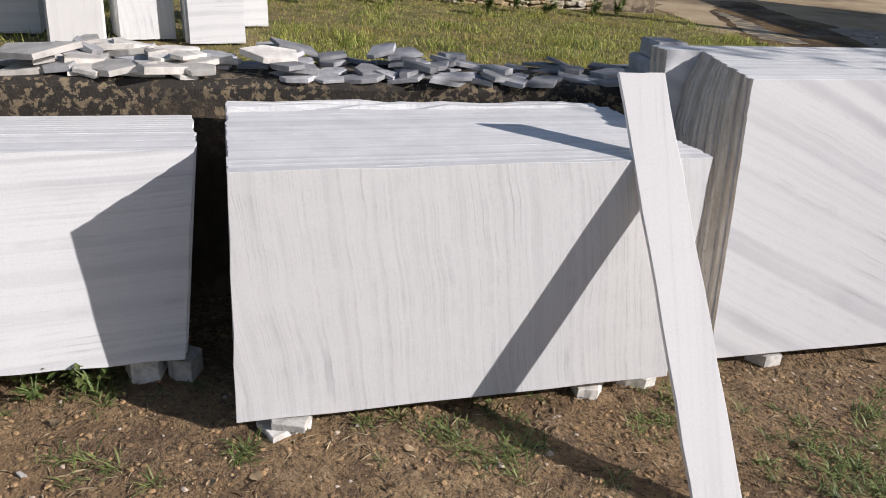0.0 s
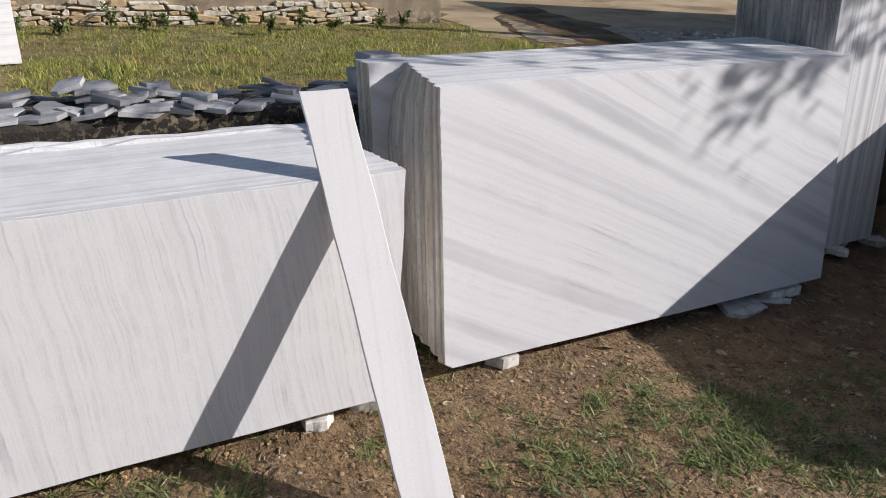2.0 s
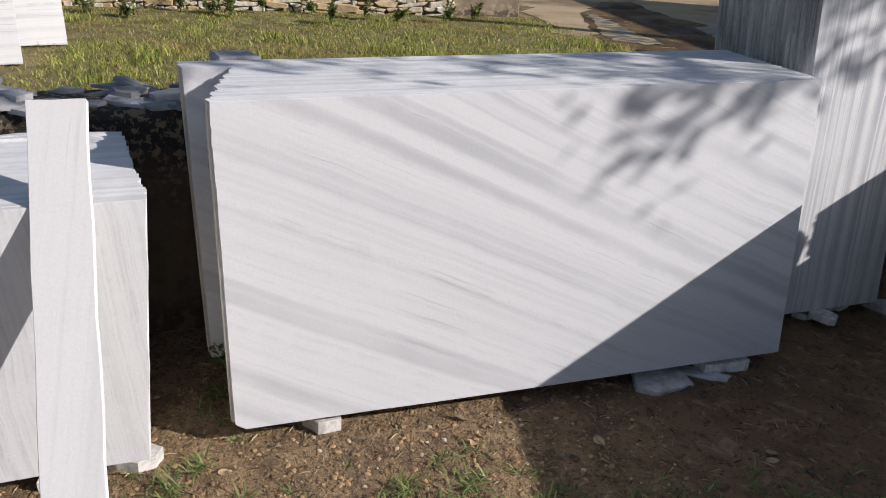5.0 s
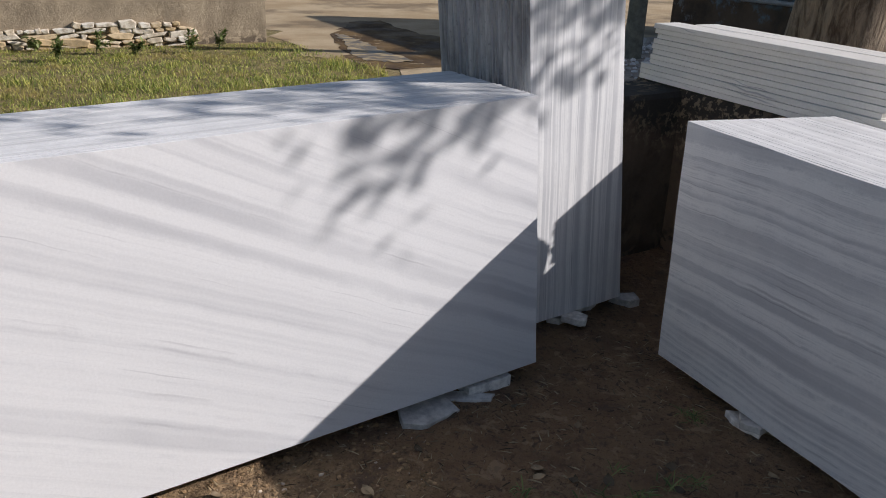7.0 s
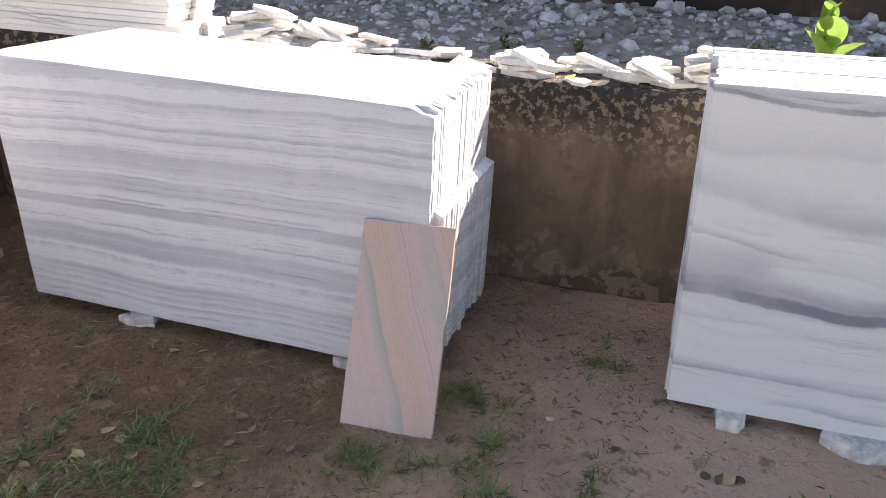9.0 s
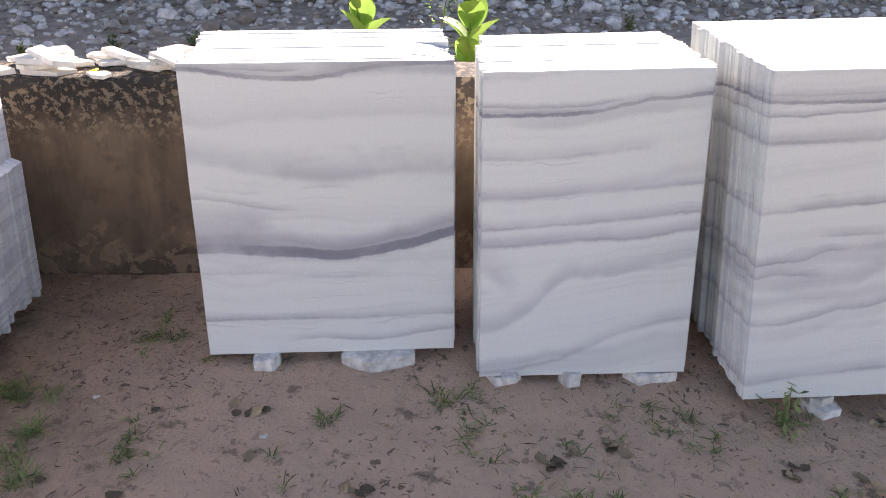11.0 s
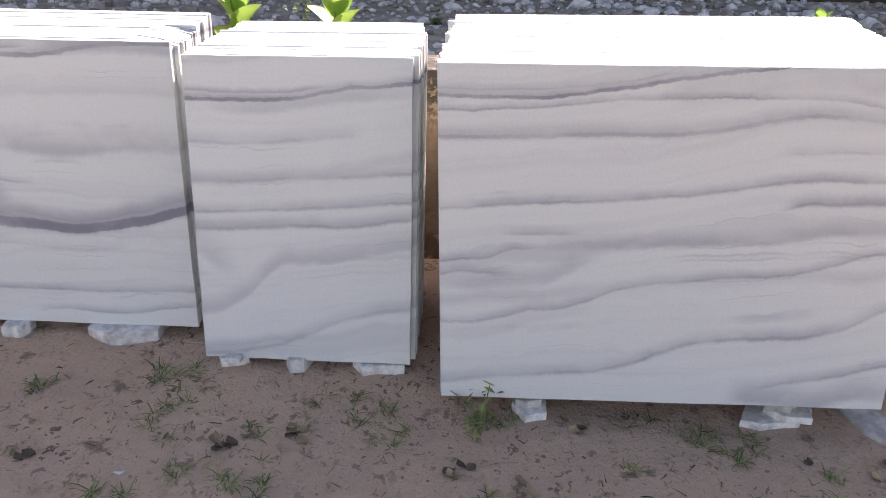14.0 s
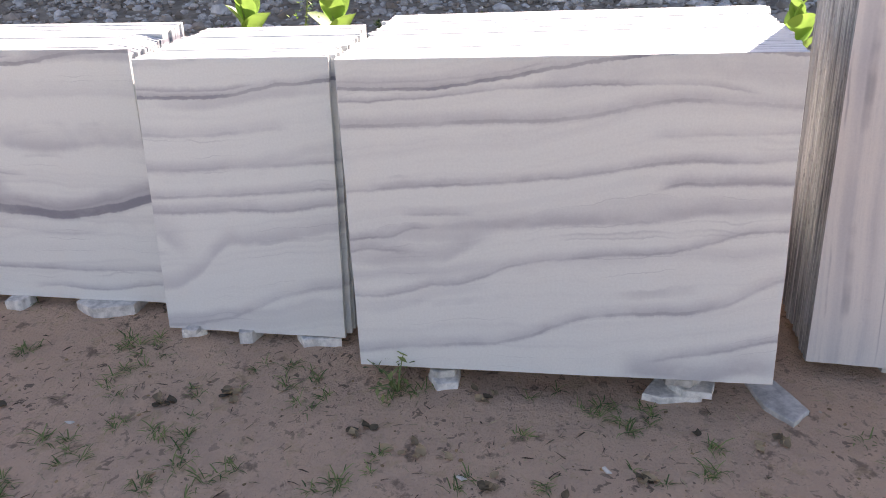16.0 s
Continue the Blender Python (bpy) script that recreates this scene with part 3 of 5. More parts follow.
def slab_stack(name, label, group, corners, count, material, thick=0.018, gap=0.0001, shape=None, seed=0, rag=0.0015, ends=0.006, tops=0.0002, edge=None, top=None, groove=0.0012):
    """A pile of sawn slabs that lean one behind the other; every slab is a part."""
    rng = random.Random(seed)
    m, quad = frame_of(*corners)
    ob = thing(name, label, "marble stack", group, m)
    lean = m.to_3x3().col[1].z
    rise = -lean / max(0.2, m.to_3x3().col[2].z)
    for i in range(count):
        y = i * (thick + gap)
        l, r, t = (0, 0, 0) if i == 0 else (rng.gauss(0, ends), rng.gauss(0, ends), rng.gauss(0, tops))
        q = [(quad[0][0] + l, quad[0][1]), (quad[1][0] + r, quad[1][1]), (quad[2][0] + r, quad[2][1] + t), (quad[3][0] + l, quad[3][1] + t)]
        if shape:
            q = shape(i, q, rng)
        pts = ragged(q, (10, 8, 10, 8) if i == 0 else (2, 4, 4, 4), rag if i == 0 else 0.0002, rng)
        v, f = prism(pts, y, y + thick, 0.0012 if i == 0 else 0.0, 0.0012 if i == 0 else groove)
        me = mesh_from("slab", [(a, b, c + b * rise) for a, b, c in v], f)
        me.materials.append(material)
        if edge:
            me.materials.append(edge)
            for p in me.polygons:
                if p.normal.x < -0.5:
                    p.material_index = 1
        if top:
            me.materials.append(top)
            for p in me.polygons:
                if p.normal.z > 0.8:
                    p.material_index = len(me.materials) - 1
        part("slab", me, None, ob)
    return ob


# ---------------------------------------------------------------- ground
def ground_height(x, y):
    h = 0.012 * noise.noise((x * 1.3, y * 1.3, 0.0)) + 0.007 * noise.noise((x * 6, y * 6, 3.0)) + 0.005 * noise.noise((x * 17, y * 17, 7.0)) + 0.0035 * noise.noise((x * 34, y * 34, 1.0))
    return h


def build_ground():
    xs = np.concatenate([-np.geomspace(250, 2.6, 22), np.arange(-2.3, 5.2, 0.026), np.geomspace(5.3, 250, 30)])
    ys = np.concatenate([-np.geomspace(250, 4.2, 20), np.arange(-3.9, 4.4, 0.026), np.geomspace(4.5, 250, 34)])
    verts = [(x, y, ground_height(x, y) if -4 < y < 6 and -4 < x < 6 else 0.0) for y in ys for x in xs]
    nx = len(xs)
    faces = [(j * nx + i, j * nx + i + 1, (j + 1) * nx + i + 1, (j + 1) * nx + i) for j in range(len(ys) - 1) for i in range(nx - 1)]
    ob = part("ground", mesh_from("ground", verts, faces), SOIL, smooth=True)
    tagged(ob, "reddish brown trodden earth with clods and sparse grass", "ground", kind="structure")


build_ground()


def flat_patch(name, outline, z, material, label, category, seed, rough=0.25):
    """A sheet of uneven outline that lies a few millimetres over the ground."""
    rng = random.Random(seed)
    pts = ragged(outline, (7,), rough, rng)
    ob = part(name, mesh_from(name, [(x, y, z) for x, y in pts], [tuple(range(len(pts)))]), material)
    return tagged(ob, label, category, kind="structure")


flat_patch("road", [(2.9, 10.6), (4.6, 8.8), (9.0, 9.0), (30, 16), (30, 45), (-10, 45), (2.6, 13.5)], 0.006, ROAD, "pale sandy track with wet brown patches", "road", 1, 0.35)
flat_patch("mud", [(3.76, 12.6), (4.19, 13.8), (4.75, 14.0), (4.95, 12.3), (5.6, 11.0), (5.4, 9.9), (3.9, 9.4), (3.44, 9.7), (3.54, 10.7)], 0.010, MUD, "wet brown mud and thin water on the track, darkened as in shade", "mud", 2, 0.10)
flat_patch("water", [(3.72, 12.4), (3.68, 11.7), (3.62, 11.0), (3.58, 10.4), (3.66, 10.0), (3.95, 9.85), (4.22, 9.95), (4.12, 10.4), (4.00, 11.0), (3.94, 11.6), (3.84, 12.2)], 0.014, WATER, "shallow puddle that mirrors the sky on the track", "puddle", 3, 0.05)


# ---------------------------------------------------------------- walls
W1_YAW, W1_AT = radians(16.0), Vector((0.5, 3.03, 0))
W2_AT, W2_DIR = Vector((4.38, 1.469, 0)), Vector((0.164, -0.986, 0))


def block_wall(name, m, length, thick, height, material, label, seed, step=0.12, wear=0.012):
    """A wall of thickness with worn, wavering faces and a rounded top; x along it, y into it."""
    rng = random.Random(seed)
    n = max(2, int(length / step))
    rows = [(0.0, 0.0), (0.0, height * 0.35), (0.0, height * 0.7), (0.0, height - 0.03), (0.02, height - 0.006), (thick * 0.5, height), (thick - 0.02, height - 0.006), (thick, height - 0.03), (thick, height * 0.5), (thick, 0.0)]
    verts, faces = [], []
    for i in range(n + 1):
        x = length * i / n
        for j, (y, z) in enumerate(rows):
            verts.append((x, y + wear * noise.noise((x * 2.2, z * 3, seed)), max(0, z - (0.03 if z == 0 else 0)) + (0.010 * noise.noise((x * 3, y * 3, seed + 5)) if z > 0.3 else 0)))
    k = len(rows)
    for i in range(n):
        for j in range(k - 1):
            faces.append((i * k + j, (i + 1) * k + j, (i + 1) * k + j + 1, i * k + j + 1))
    faces.append(tuple(range(k)))
    faces.append(tuple(reversed(range(n * k, n * k + k))))
    ob = part(name, mesh_from(name, verts, faces), material, smooth=False)
    ob.matrix_world = m
    return tagged(ob, label, "wall", kind="structure")


W1_DIR = Vector((math.cos(W1_YAW), math.sin(W1_YAW), 0))
w1_m = Matrix.Translation(W1_AT - W1_DIR * 3.6) @ pose(0, 0, 0, 0, 0, 16.0)
block_wall("wall_north", w1_m, 7.25, 0.34, 0.83, NORTH_WALL, "low plastered yard wall, black with algae and flaking", 3)
w2_yaw = math.degrees(math.atan2(W2_DIR.y, W2_DIR.x))
w2_m = Matrix.Translation(W2_AT - W2_DIR * 2.95) @ pose(0, 0, 0, 0, 0, w2_yaw)
block_wall("wall_east", w2_m, 8.0, 0.34, 0.84, YARD_WALL, "low brown plastered wall, stained and flaking", 4)

w3_m = Matrix.Translation((9.6, 13.0, 0)) @ pose(0, 0, 0, 0, 0, -78.0)
block_wall("wall_far_east", w3_m, 22.0, 0.3, 3.3, FAR_WALL, "dark weathered wall with scraps of blue paint", 5, 0.5)

w4_m = Matrix.Translation((-7.25, 10.09, 0)) @ pose(0, 0, 0, 0, 0, 9.1)


def field_wall():
    """Rubble wall whose plaster has fallen from the foot, so that the stones show."""
    rng = random.Random(8)
    length, foot = 10.05, 0.24
    ob = block_wall("wall_field", w4_m, length, 0.35, 0.60, FAR_PLASTER, "old plastered field wall with bare stones along its foot", 6, 0.3)
    z = -0.02
    while z < 0.33:
        high = rng.uniform(0.055, 0.10)
        x = rng.uniform(-0.1, 0.0)
        while x < length - 1.0:
            w, h = rng.choice((rng.uniform(0.07, 0.16), rng.uniform(0.14, 0.42))), high * rng.uniform(0.6, 1.5)
            if z + h < 0.30 + 0.08 * noise.noise((x * 0.8, 0, 4)):
                n = rng.choice((5, 6, 6, 7))
                pts = []
                for i in range(n):
                    a = 2 * math.pi * (i + rng.uniform(-0.22, 0.22)) / n + 0.5
                    c, d = math.cos(a), math.sin(a)
                    pts.append((0.54 * w * math.copysign(abs(c) ** 0.45, c) * rng.uniform(0.72, 1.0), 0.54 * h * math.copysign(abs(d) ** 0.45, d) * rng.uniform(0.72, 1.05)))
                v, f = prism(pts, -0.075 - rng.uniform(0, 0.03), 0.02, 0.010)
                st = part("stone", mesh_from("stone", v, f), FIELD_STONE, ob)
                st.location = (x + w / 2, 0.01, z + high / 2 + 0.03 * noise.noise((x * 1.7, z * 5, 2)))
                st.rotation_euler = (rng.uniform(-0.12, 0.12), rng.uniform(-0.16, 0.16), rng.uniform(-0.1, 0.1))
            x += w * 0.98
        z += high * 0.95


# ---------------------------------------------------------------- marble stacks
def grow(c, f):
    """The same face made taller by the factor f."""
    bl, br, tl, tr = (Vector(v) for v in c)
    return bl, br, bl + (tl - bl) * f, br + (tr - br) * f


def uneven(seed, count, side=0.012, top=0.0012, rear=0.02, left=0.0, cut=None):
    """Slabs that were stacked in batches: each batch ends and rises a little differently, some with a broken corner."""
    r = random.Random(seed)
    batches, now = [(0.0, 0.0, 0.0)], (0.0, 0.0, 0.0)
    for i in range(1, count):
        if r.random() < 0.24:
            now = (r.uniform(-side, side), r.uniform(-side, side), r.uniform(-top, top))
        batches.append(now)

    def shape(i, q, rng):
        l, e, t = batches[i]
        f = i / count
        t += rear * max(0.0, f - 0.4) * (i > 0)
        l += left * f
        bl, br, tr, tl = q
        tr, tl, bl, br = (tr[0] + e, tr[1] + t), (tl[0] + l, tl[1] + t), (bl[0] + l, bl[1]), (br[0] + e, br[1])
        if cut and cut[0] <= i < cut[1]:
            w, h = cut[2] * rng.uniform(0.9, 1.1), cut[3] * rng.uniform(0.85, 1.15)
            return [bl, br, (tr[0], tr[1] - h), (tr[0] - w * 0.45, tr[1] - h * 0.35), (tr[0] - w, tr[1]), tl]
        return [bl, br, tr, tl]
    return shape


GROUP = "marble slab stacks leaning on the yard walls"

slab_stack("marble_stack", "white marble slabs with faint level bands, leaning on the wall", GROUP,
           ((-1.84, 1.71, 0.10), (-0.762, 2.073, 0.10), (-1.838, 1.89, 0.718), (-0.758, 2.255, 0.718)), 18, M_A, seed=11, ends=0.003, shape=uneven(2, 18, 0.010, 0.0006, 0.014), top=SUNLIT_TOP, gap=0.0003, rag=0.003)


def shape_b(i, q, rng):
    # the far ends step back towards the rear, and the last slabs have broken upper rims
    back = 0.105 * i / 36
    bl, br, tr, tl = q
    br, tr = (br[0] - back, br[1]), (tr[0] - back, tr[1])
    if i < 31:
        return [bl, br, tr, tl]
    rim = [(tr[0] + (tl[0] - tr[0]) * f / 9, tr[1] + (tl[1] - tr[1]) * f / 9 + rng.uniform(-0.012, 0.014)) for f in range(1, 9)]
    return [bl, br, (tr[0], tr[1] - 0.012)] + rim + [(tl[0], tl[1] + 0.012)]


slab_stack("marble_stack", "white marble slabs with fine upright grey streaks, sawn faces", GROUP,
           ((-0.548, 1.855, 0.045), (0.76, 2.225, 0.085), (-0.571, 1.94, 0.77), (0.784, 2.336, 0.80)), 36, M_B, shape=shape_b, seed=12, ends=0.003, tops=0.0002, top=SUNLIT_TOP, gap=0.0003, rag=0.0028)


def shape_c(i, q, rng):
    # worn ends: the upper corners are knocked back more and more towards the rear; the last slabs jut out whole
    if i < 23:
        f = (i / 22) ** 1.2
        h = q[3][1] - q[0][1]
        side = [(q[3][0] + 0.085 * f, q[3][1]), (q[3][0] + 0.035 * f - 0.002, q[0][1] + h * 0.90), (q[3][0] * 0.75 + q[0][0] * 0.25 + 0.005 * f, q[0][1] + h * 0.75), (q[0][0] + 0.01 * f, q[0][1] + 0.02)]
        return [(q[0][0] + 0.03, q[0][1]), q[1], q[2]] + side
    return [(q[0][0] - 0.045, q[0][1]), q[1], q[2], (q[3][0] - 0.06, q[3][1])]


slab_stack("marble_stack", "long white marble slabs with diagonal grey bands", GROUP,
           ((0.95, 2.395, 0.06), (2.785, 2.966, 0.06), (0.911, 2.499, 1.009), (2.758, 3.076, 1.029)), 28, M_C, shape=shape_c, seed=13, ends=0.004, edge=EDGE_BROWN, groove=0.004, thick=0.0165, gap=0.0018, top=SUNLIT_TOP)
slab_stack("marble_stack", "tall upright marble slabs with grey and white stripes", GROUP,
           grow(((2.895, 3.259, 0.053), (3.374, 3.406, 0.06), (2.784, 3.268, 1.311), (3.237, 3.405, 1.285)), 1.5), 32, M_D, seed=14, ends=0.006, edge=EDGE_GREY, groove=0.004)


def shape_e(i, q, rng):
    # the lower half juts out past the upper at one end, where corners are chipped
    (a, b, c, d) = q
    lift = 0.0
    shift = 0.10 * i / 30
    c, d, a = (c[0], c[1] + lift * 0.6), (d[0] + shift, d[1] + lift), (a[0] + shift, a[1])
    edge_x = c[0] + (0.0 if i < 2 else rng.uniform(0.030, 0.036))
    low = b[1] + (0.0 if i < 2 else rng.uniform(0.0, 0.07))
    chip = 0.024 if i < 2 else rng.uniform(0.008, 0.018)
    return [(a[0], a[1]), (edge_x - 0.05, b[1]), (edge_x - rng.uniform(0, 0.012), low), (edge_x, b[1] + 0.53), (c[0], b[1] + 0.545 + rng.uniform(-0.004, 0.004)),
            (c[0], c[1] - chip), (c[0] - (0.08 if i < 2 else rng.uniform(0.02, 0.045)), c[1] - rng.uniform(0, 0.0004)), d]


slab_stack("marble_stack", "marble slabs with level blue-grey stripes, chipped at one end", GROUP,
           ((3.275, 2.925, 0.05), (3.51, 1.345, 0.05), (3.312, 3.035, 0.932), (3.588, 1.392, 0.912)), 34, M_E, shape=shape_e, seed=15, ends=0.0009, rag=0.0025, top=SUNLIT_TOP, groove=0.0008)


slab_stack("marble_stack", "white marble slabs with a dark wavy vein", GROUP,
           ((3.776, 0.645, 0.042), (3.916, -0.192, 0.045), (3.842, 0.672, 1.034), (3.976, -0.166, 1.048)), 27, M_F, seed=16, ends=0.003, tops=0.0008, top=SUNLIT_TOP, shape=uneven(3, 27, cut=(2, 15, 0.13, 0.022)))
slab_stack("marble_stack", "narrow white marble slabs with soft wavy veins", GROUP,
           ((3.77, -0.29, 0.03), (3.868, -0.986, 0.04), (3.876, -0.259, 1.036), (3.968, -0.957, 1.057)), 30, M_G, seed=17, ends=0.003, tops=0.0008, top=SUNLIT_TOP, shape=uneven(8, 30, 0.014, 0.0012, 0.02, 0.03))
slab_stack("marble_stack", "broad white marble slabs with long wavy grey veins", GROUP,
           ((3.676, -1.131, 0.073), (3.83, -2.455, 0.137), (3.777, -1.069, 1.092), (3.94, -2.410, 1.141)), 42, M_H, seed=18, ends=0.003, tops=0.0008, top=SUNLIT_TOP, shape=uneven(5, 42, 0.010, 0.001, 0.015))
slab_stack("marble_stack", "tall weathered marble slabs with grimy grey edges", GROUP,
           grow(((4.125, -2.585, 0.06), (4.215, -3.48, 0.06), (4.24, -2.553, 1.229), (4.33, -3.44, 1.229)), 1.4), 30, M_I, seed=19, ends=0.006, edge=EDGE_GREY, groove=0.004)


# ---------------------------------------------------------------- single slabs
def leaning_slab(name, label, category, corners, thick, material, seed, rag=0.002):
    rng = random.Random(seed)
    m, quad = frame_of(*corners)
    v, f = prism(ragged(quad, (6, 12, 6, 12), rag, rng), 0.0, thick, 0.0015)
    ob = part(name, mesh_from(name, v, f), material)
    ob.matrix_world = m
    return tagged(ob, label, category)


leaning_slab("marble_plank", "long narrow white marble plank propped against a slab stack", "marble plank",
             ((0.727, 1.630, 0.0), (0.866, 1.644, 0.0), (0.481, 2.426, 1.010), (0.623, 2.438, 1.021)), 0.018, M_S, 21)
leaning_slab("pink_slab", "pink marble slab with green-grey diagonal veins, leaning", "marble slab",
             ((3.215, 1.508, 0.0), (3.28, 1.224, 0.0), (3.498, 1.585, 0.562), (3.564, 1.304, 0.564)), 0.018, PINK, 22)


# ---------------------------------------------------------------- white stacks in the field
def field_stack(x0, y0, x1, y1, count, seed, lean=0.12, height=0.95, material=None):
    d = Vector((x1 - x0, y1 - y0, 0)).normalized()
    back = Vector((-d.y, d.x, 0)) * lean
    a, b = Vector((x0, y0, 0.02)), Vector((x1, y1, 0.02))
    up = Vector((0, 0, height))
    slab_stack("marble_stack", "white marble slabs standing in the dry field", "marble stacks in the field",
               (a, b, a + back + up, b + back + up), count, material or M_A, thick=0.03, seed=seed, ends=0.008)


field_stack(-4.25, 6.75, -3.62, 6.98, 12, 31)
field_stack(-3.34, 6.56, -2.96, 6.72, 16, 32, material=M_S)
field_stack(-2.93, 6.98, -2.53, 7.22, 14, 33, material=M_B)
field_stack(-2.35, 7.05, -1.92, 7.28, 12, 34)
field_stack(-2.40, 7.95, -1.93, 8.20, 10, 35)
field_wall()


# ---------------------------------------------------------------- broken offcuts on the walls
def offcut_meshes(seed, count, size, thick, material, name="marble_offcut"):
    rng = random.Random(seed)
    out = []
    for _ in range(count):
        n = rng.choice((4, 4, 5, 5, 6))
        long, short = rng.uniform(*size), rng.uniform(size[0] * 0.55, size[1] * 0.55)
        t = rng.uniform(*thick)
        pts = []
        for i in range(n):
            a = 2 * math.pi * (i + rng.uniform(-0.30, 0.30)) / n + 0.6
            pts.append((long * math.cos(a) * rng.uniform(0.75, 1.12), short * math.sin(a) * rng.uniform(0.75, 1.12)))
        v, f = prism(pts, -t, 0.0, 0.0012)
        me = mesh_from(name, [(x, z, y + t) for x, y, z in v], [tuple(reversed(q)) for q in f])
        me.materials.append(material)
        out.append((me, long, short, t))
    return out


class Heap:
    """Lays plates one on another along a wall top and keeps count of the height."""

    def __init__(self, origin, yaw, length, depth, base):
        self.m = Matrix.Translation(origin) @ pose(0, 0, 0, 0, 0, yaw)
        self.cell, self.length, self.depth = 0.025, length, depth
        self.h = np.full((int(length / 0.025) + 1, int(depth / 0.025) + 1), base)

    def lay(self, mesh, s, d, yaw, rng, label, group, tip=0.0, name="marble_offcut"):
        me, long, short, t = mesh
        r = 0.55 * (long + short) * 0.5
        i0, i1 = max(0, int((s - r) / self.cell)), min(self.h.shape[0], int((s + r) / self.cell) + 1)
        j0, j1 = max(0, int((d - r) / self.cell)), min(self.h.shape[1], int((d + r) / self.cell) + 1)
        area = self.h[i0:i1, j0:j1]
        if area.size == 0:
            return
        z = float(np.percentile(area, 70))
        left, right = float(area[: max(1, len(area) // 2)].mean()), float(area[len(area) // 2:].mean())
        slope = math.degrees(math.atan2(right - left, max(0.05, r)))
        slope = max(-11, min(11, slope)) + tip
        ob = new(name, me)
        ob.matrix_world = self.m @ pose(s, d, z - 0.003, rng.gauss(0, 5), -slope, 0) @ pose(0, 0, 0, 0, 0, yaw)
        tagged(ob, label, "marble offcut", group)
        area[:] = np.maximum(area, z + t * 0.9)


rng = random.Random(40)
WHITE_BITS = offcut_meshes(41, 16, (0.055, 0.125), (0.011, 0.022), OFFCUT)
SHADE_GREY_BITS = offcut_meshes(42, 16, (0.055, 0.125), (0.011, 0.022), OFFCUT_SHADE_GREY)
BIG_BITS = offcut_meshes(43, 4, (0.12, 0.17), (0.018, 0.026), OFFCUT)
heap = Heap(W1_AT - W1_DIR * 2.9, 16.0, 3.15, 0.36, 0.828)
for k in range(138):
    s, d = rng.uniform(0.0, 3.12), rng.uniform(0.02, 0.33)
    # the copy with painted shade goes mostly where the tree shades the heap
    grey = s > 1.75 or rng.random() < 0.25
    heap.lay(rng.choice(SHADE_GREY_BITS if grey else WHITE_BITS), s, d, rng.uniform(-35, 35), rng,
             "broken flat piece of marble on the wall, in shade grey" if grey else "broken flat piece of white marble on the wall", "offcuts along the wall top", rng.gauss(0, 4 if grey else 6))
for s, d, yaw, tip in ((0.55, 0.12, 20, -14), (0.98, 0.10, -15, 15), (1.22, 0.08, -25, 16), (1.38, 0.05, 30, -16), (1.75, 0.12, 10, -20)):
    heap.lay(rng.choice(BIG_BITS), s, d, yaw, rng, "large tilted piece of broken white marble", "offcuts along the wall top", tip)
far_heap = Heap(W1_AT + W1_DIR * 0.2, 16.0, 2.4, 0.4, 0.828)
for k in range(16):
    s = rng.choice((rng.uniform(0.0, 0.22), rng.uniform(1.75, 2.3), rng.uniform(1.75, 2.3)))
    far_heap.lay(rng.choice(SHADE_GREY_BITS), s, rng.uniform(0.12, 0.34), rng.uniform(-40, 40), rng, "broken flat piece of marble on the wall, in shade grey", "offcuts along the wall top", rng.gauss(0, 4))

rng = random.Random(50)
CREAM = plain("offcut_cream_marble", (0.79, 0.75, 0.67), 0.75, 0.15, 14.0, 0.4, (0.8, 1.08))
CREAM_BITS = offcut_meshes(51, 10, (0.06, 0.135), (0.014, 0.026), CREAM)
heap2 = Heap(W2_AT - W2_DIR * 1.44, w2_yaw, 5.2, 0.36, 0.838)
for k in range(92):
    s = rng.uniform(0.03, 0.68) if k < 26 else rng.uniform(0.68, 1.3) if k < 38 else rng.uniform(1.3, 2.42) if k < 87 else rng.uniform(2.5, 5.1)
    heap2.lay(rng.choice(CREAM_BITS), s, rng.uniform(0.03, 0.33), rng.uniform(-35, 35), rng, "broken flat piece of cream marble on the wall", "offcuts along the east wall top", rng.gauss(0, 4))
for k in range(32):
    heap2.lay(rng.choice(CREAM_BITS), rng.triangular(0.03, 0.75, 0.25), rng.uniform(0.05, 0.31), rng.uniform(-35, 35), rng, "broken flat piece of cream marble on the wall", "offcuts along the east wall top", rng.gauss(0, 6))
rag = offcut_meshes(55, 1, (0.035, 0.045), (0.006, 0.008), plain("yellow_plastic", (0.75, 0.62, 0.03), 0.5))[0]
heap2.lay(rag, 1.62, 0.10, 10, rng, "crumpled yellow plastic scrap on the offcuts", "", 20, name="plastic_scrap")


def rough_block(name, label, m, size, material, seed, category="stone block"):
    """A sawn block with knocked corners."""
    rng = random.Random(seed)
    bm = bmesh.new()
    bmesh.ops.create_cube(bm, size=1)
    for v in bm.verts:
        v.co = Vector(((v.co.x + rng.uniform(-0.13, 0.13)) * size[0], (v.co.y + rng.uniform(-0.13, 0.13)) * size[1], (v.co.z + 0.5) * size[2] * (1 if v.co.z < 0 else rng.uniform(0.9, 1.05))))
    bmesh.ops.bevel(bm, geom=bm.edges[:], offset=min(size) * 0.12, segments=1, affect="EDGES")
    ob = part(name, bm, material)
    ob.matrix_world = m
    return tagged(ob, label, category)


rough_block("marble_block", "thick broken marble block on the wall, in shade grey", pose(0.80, 3.25, 0.915, 2, 2, 22), (0.15, 0.11, 0.075), OFFCUT_SHADE_GREY, 61)
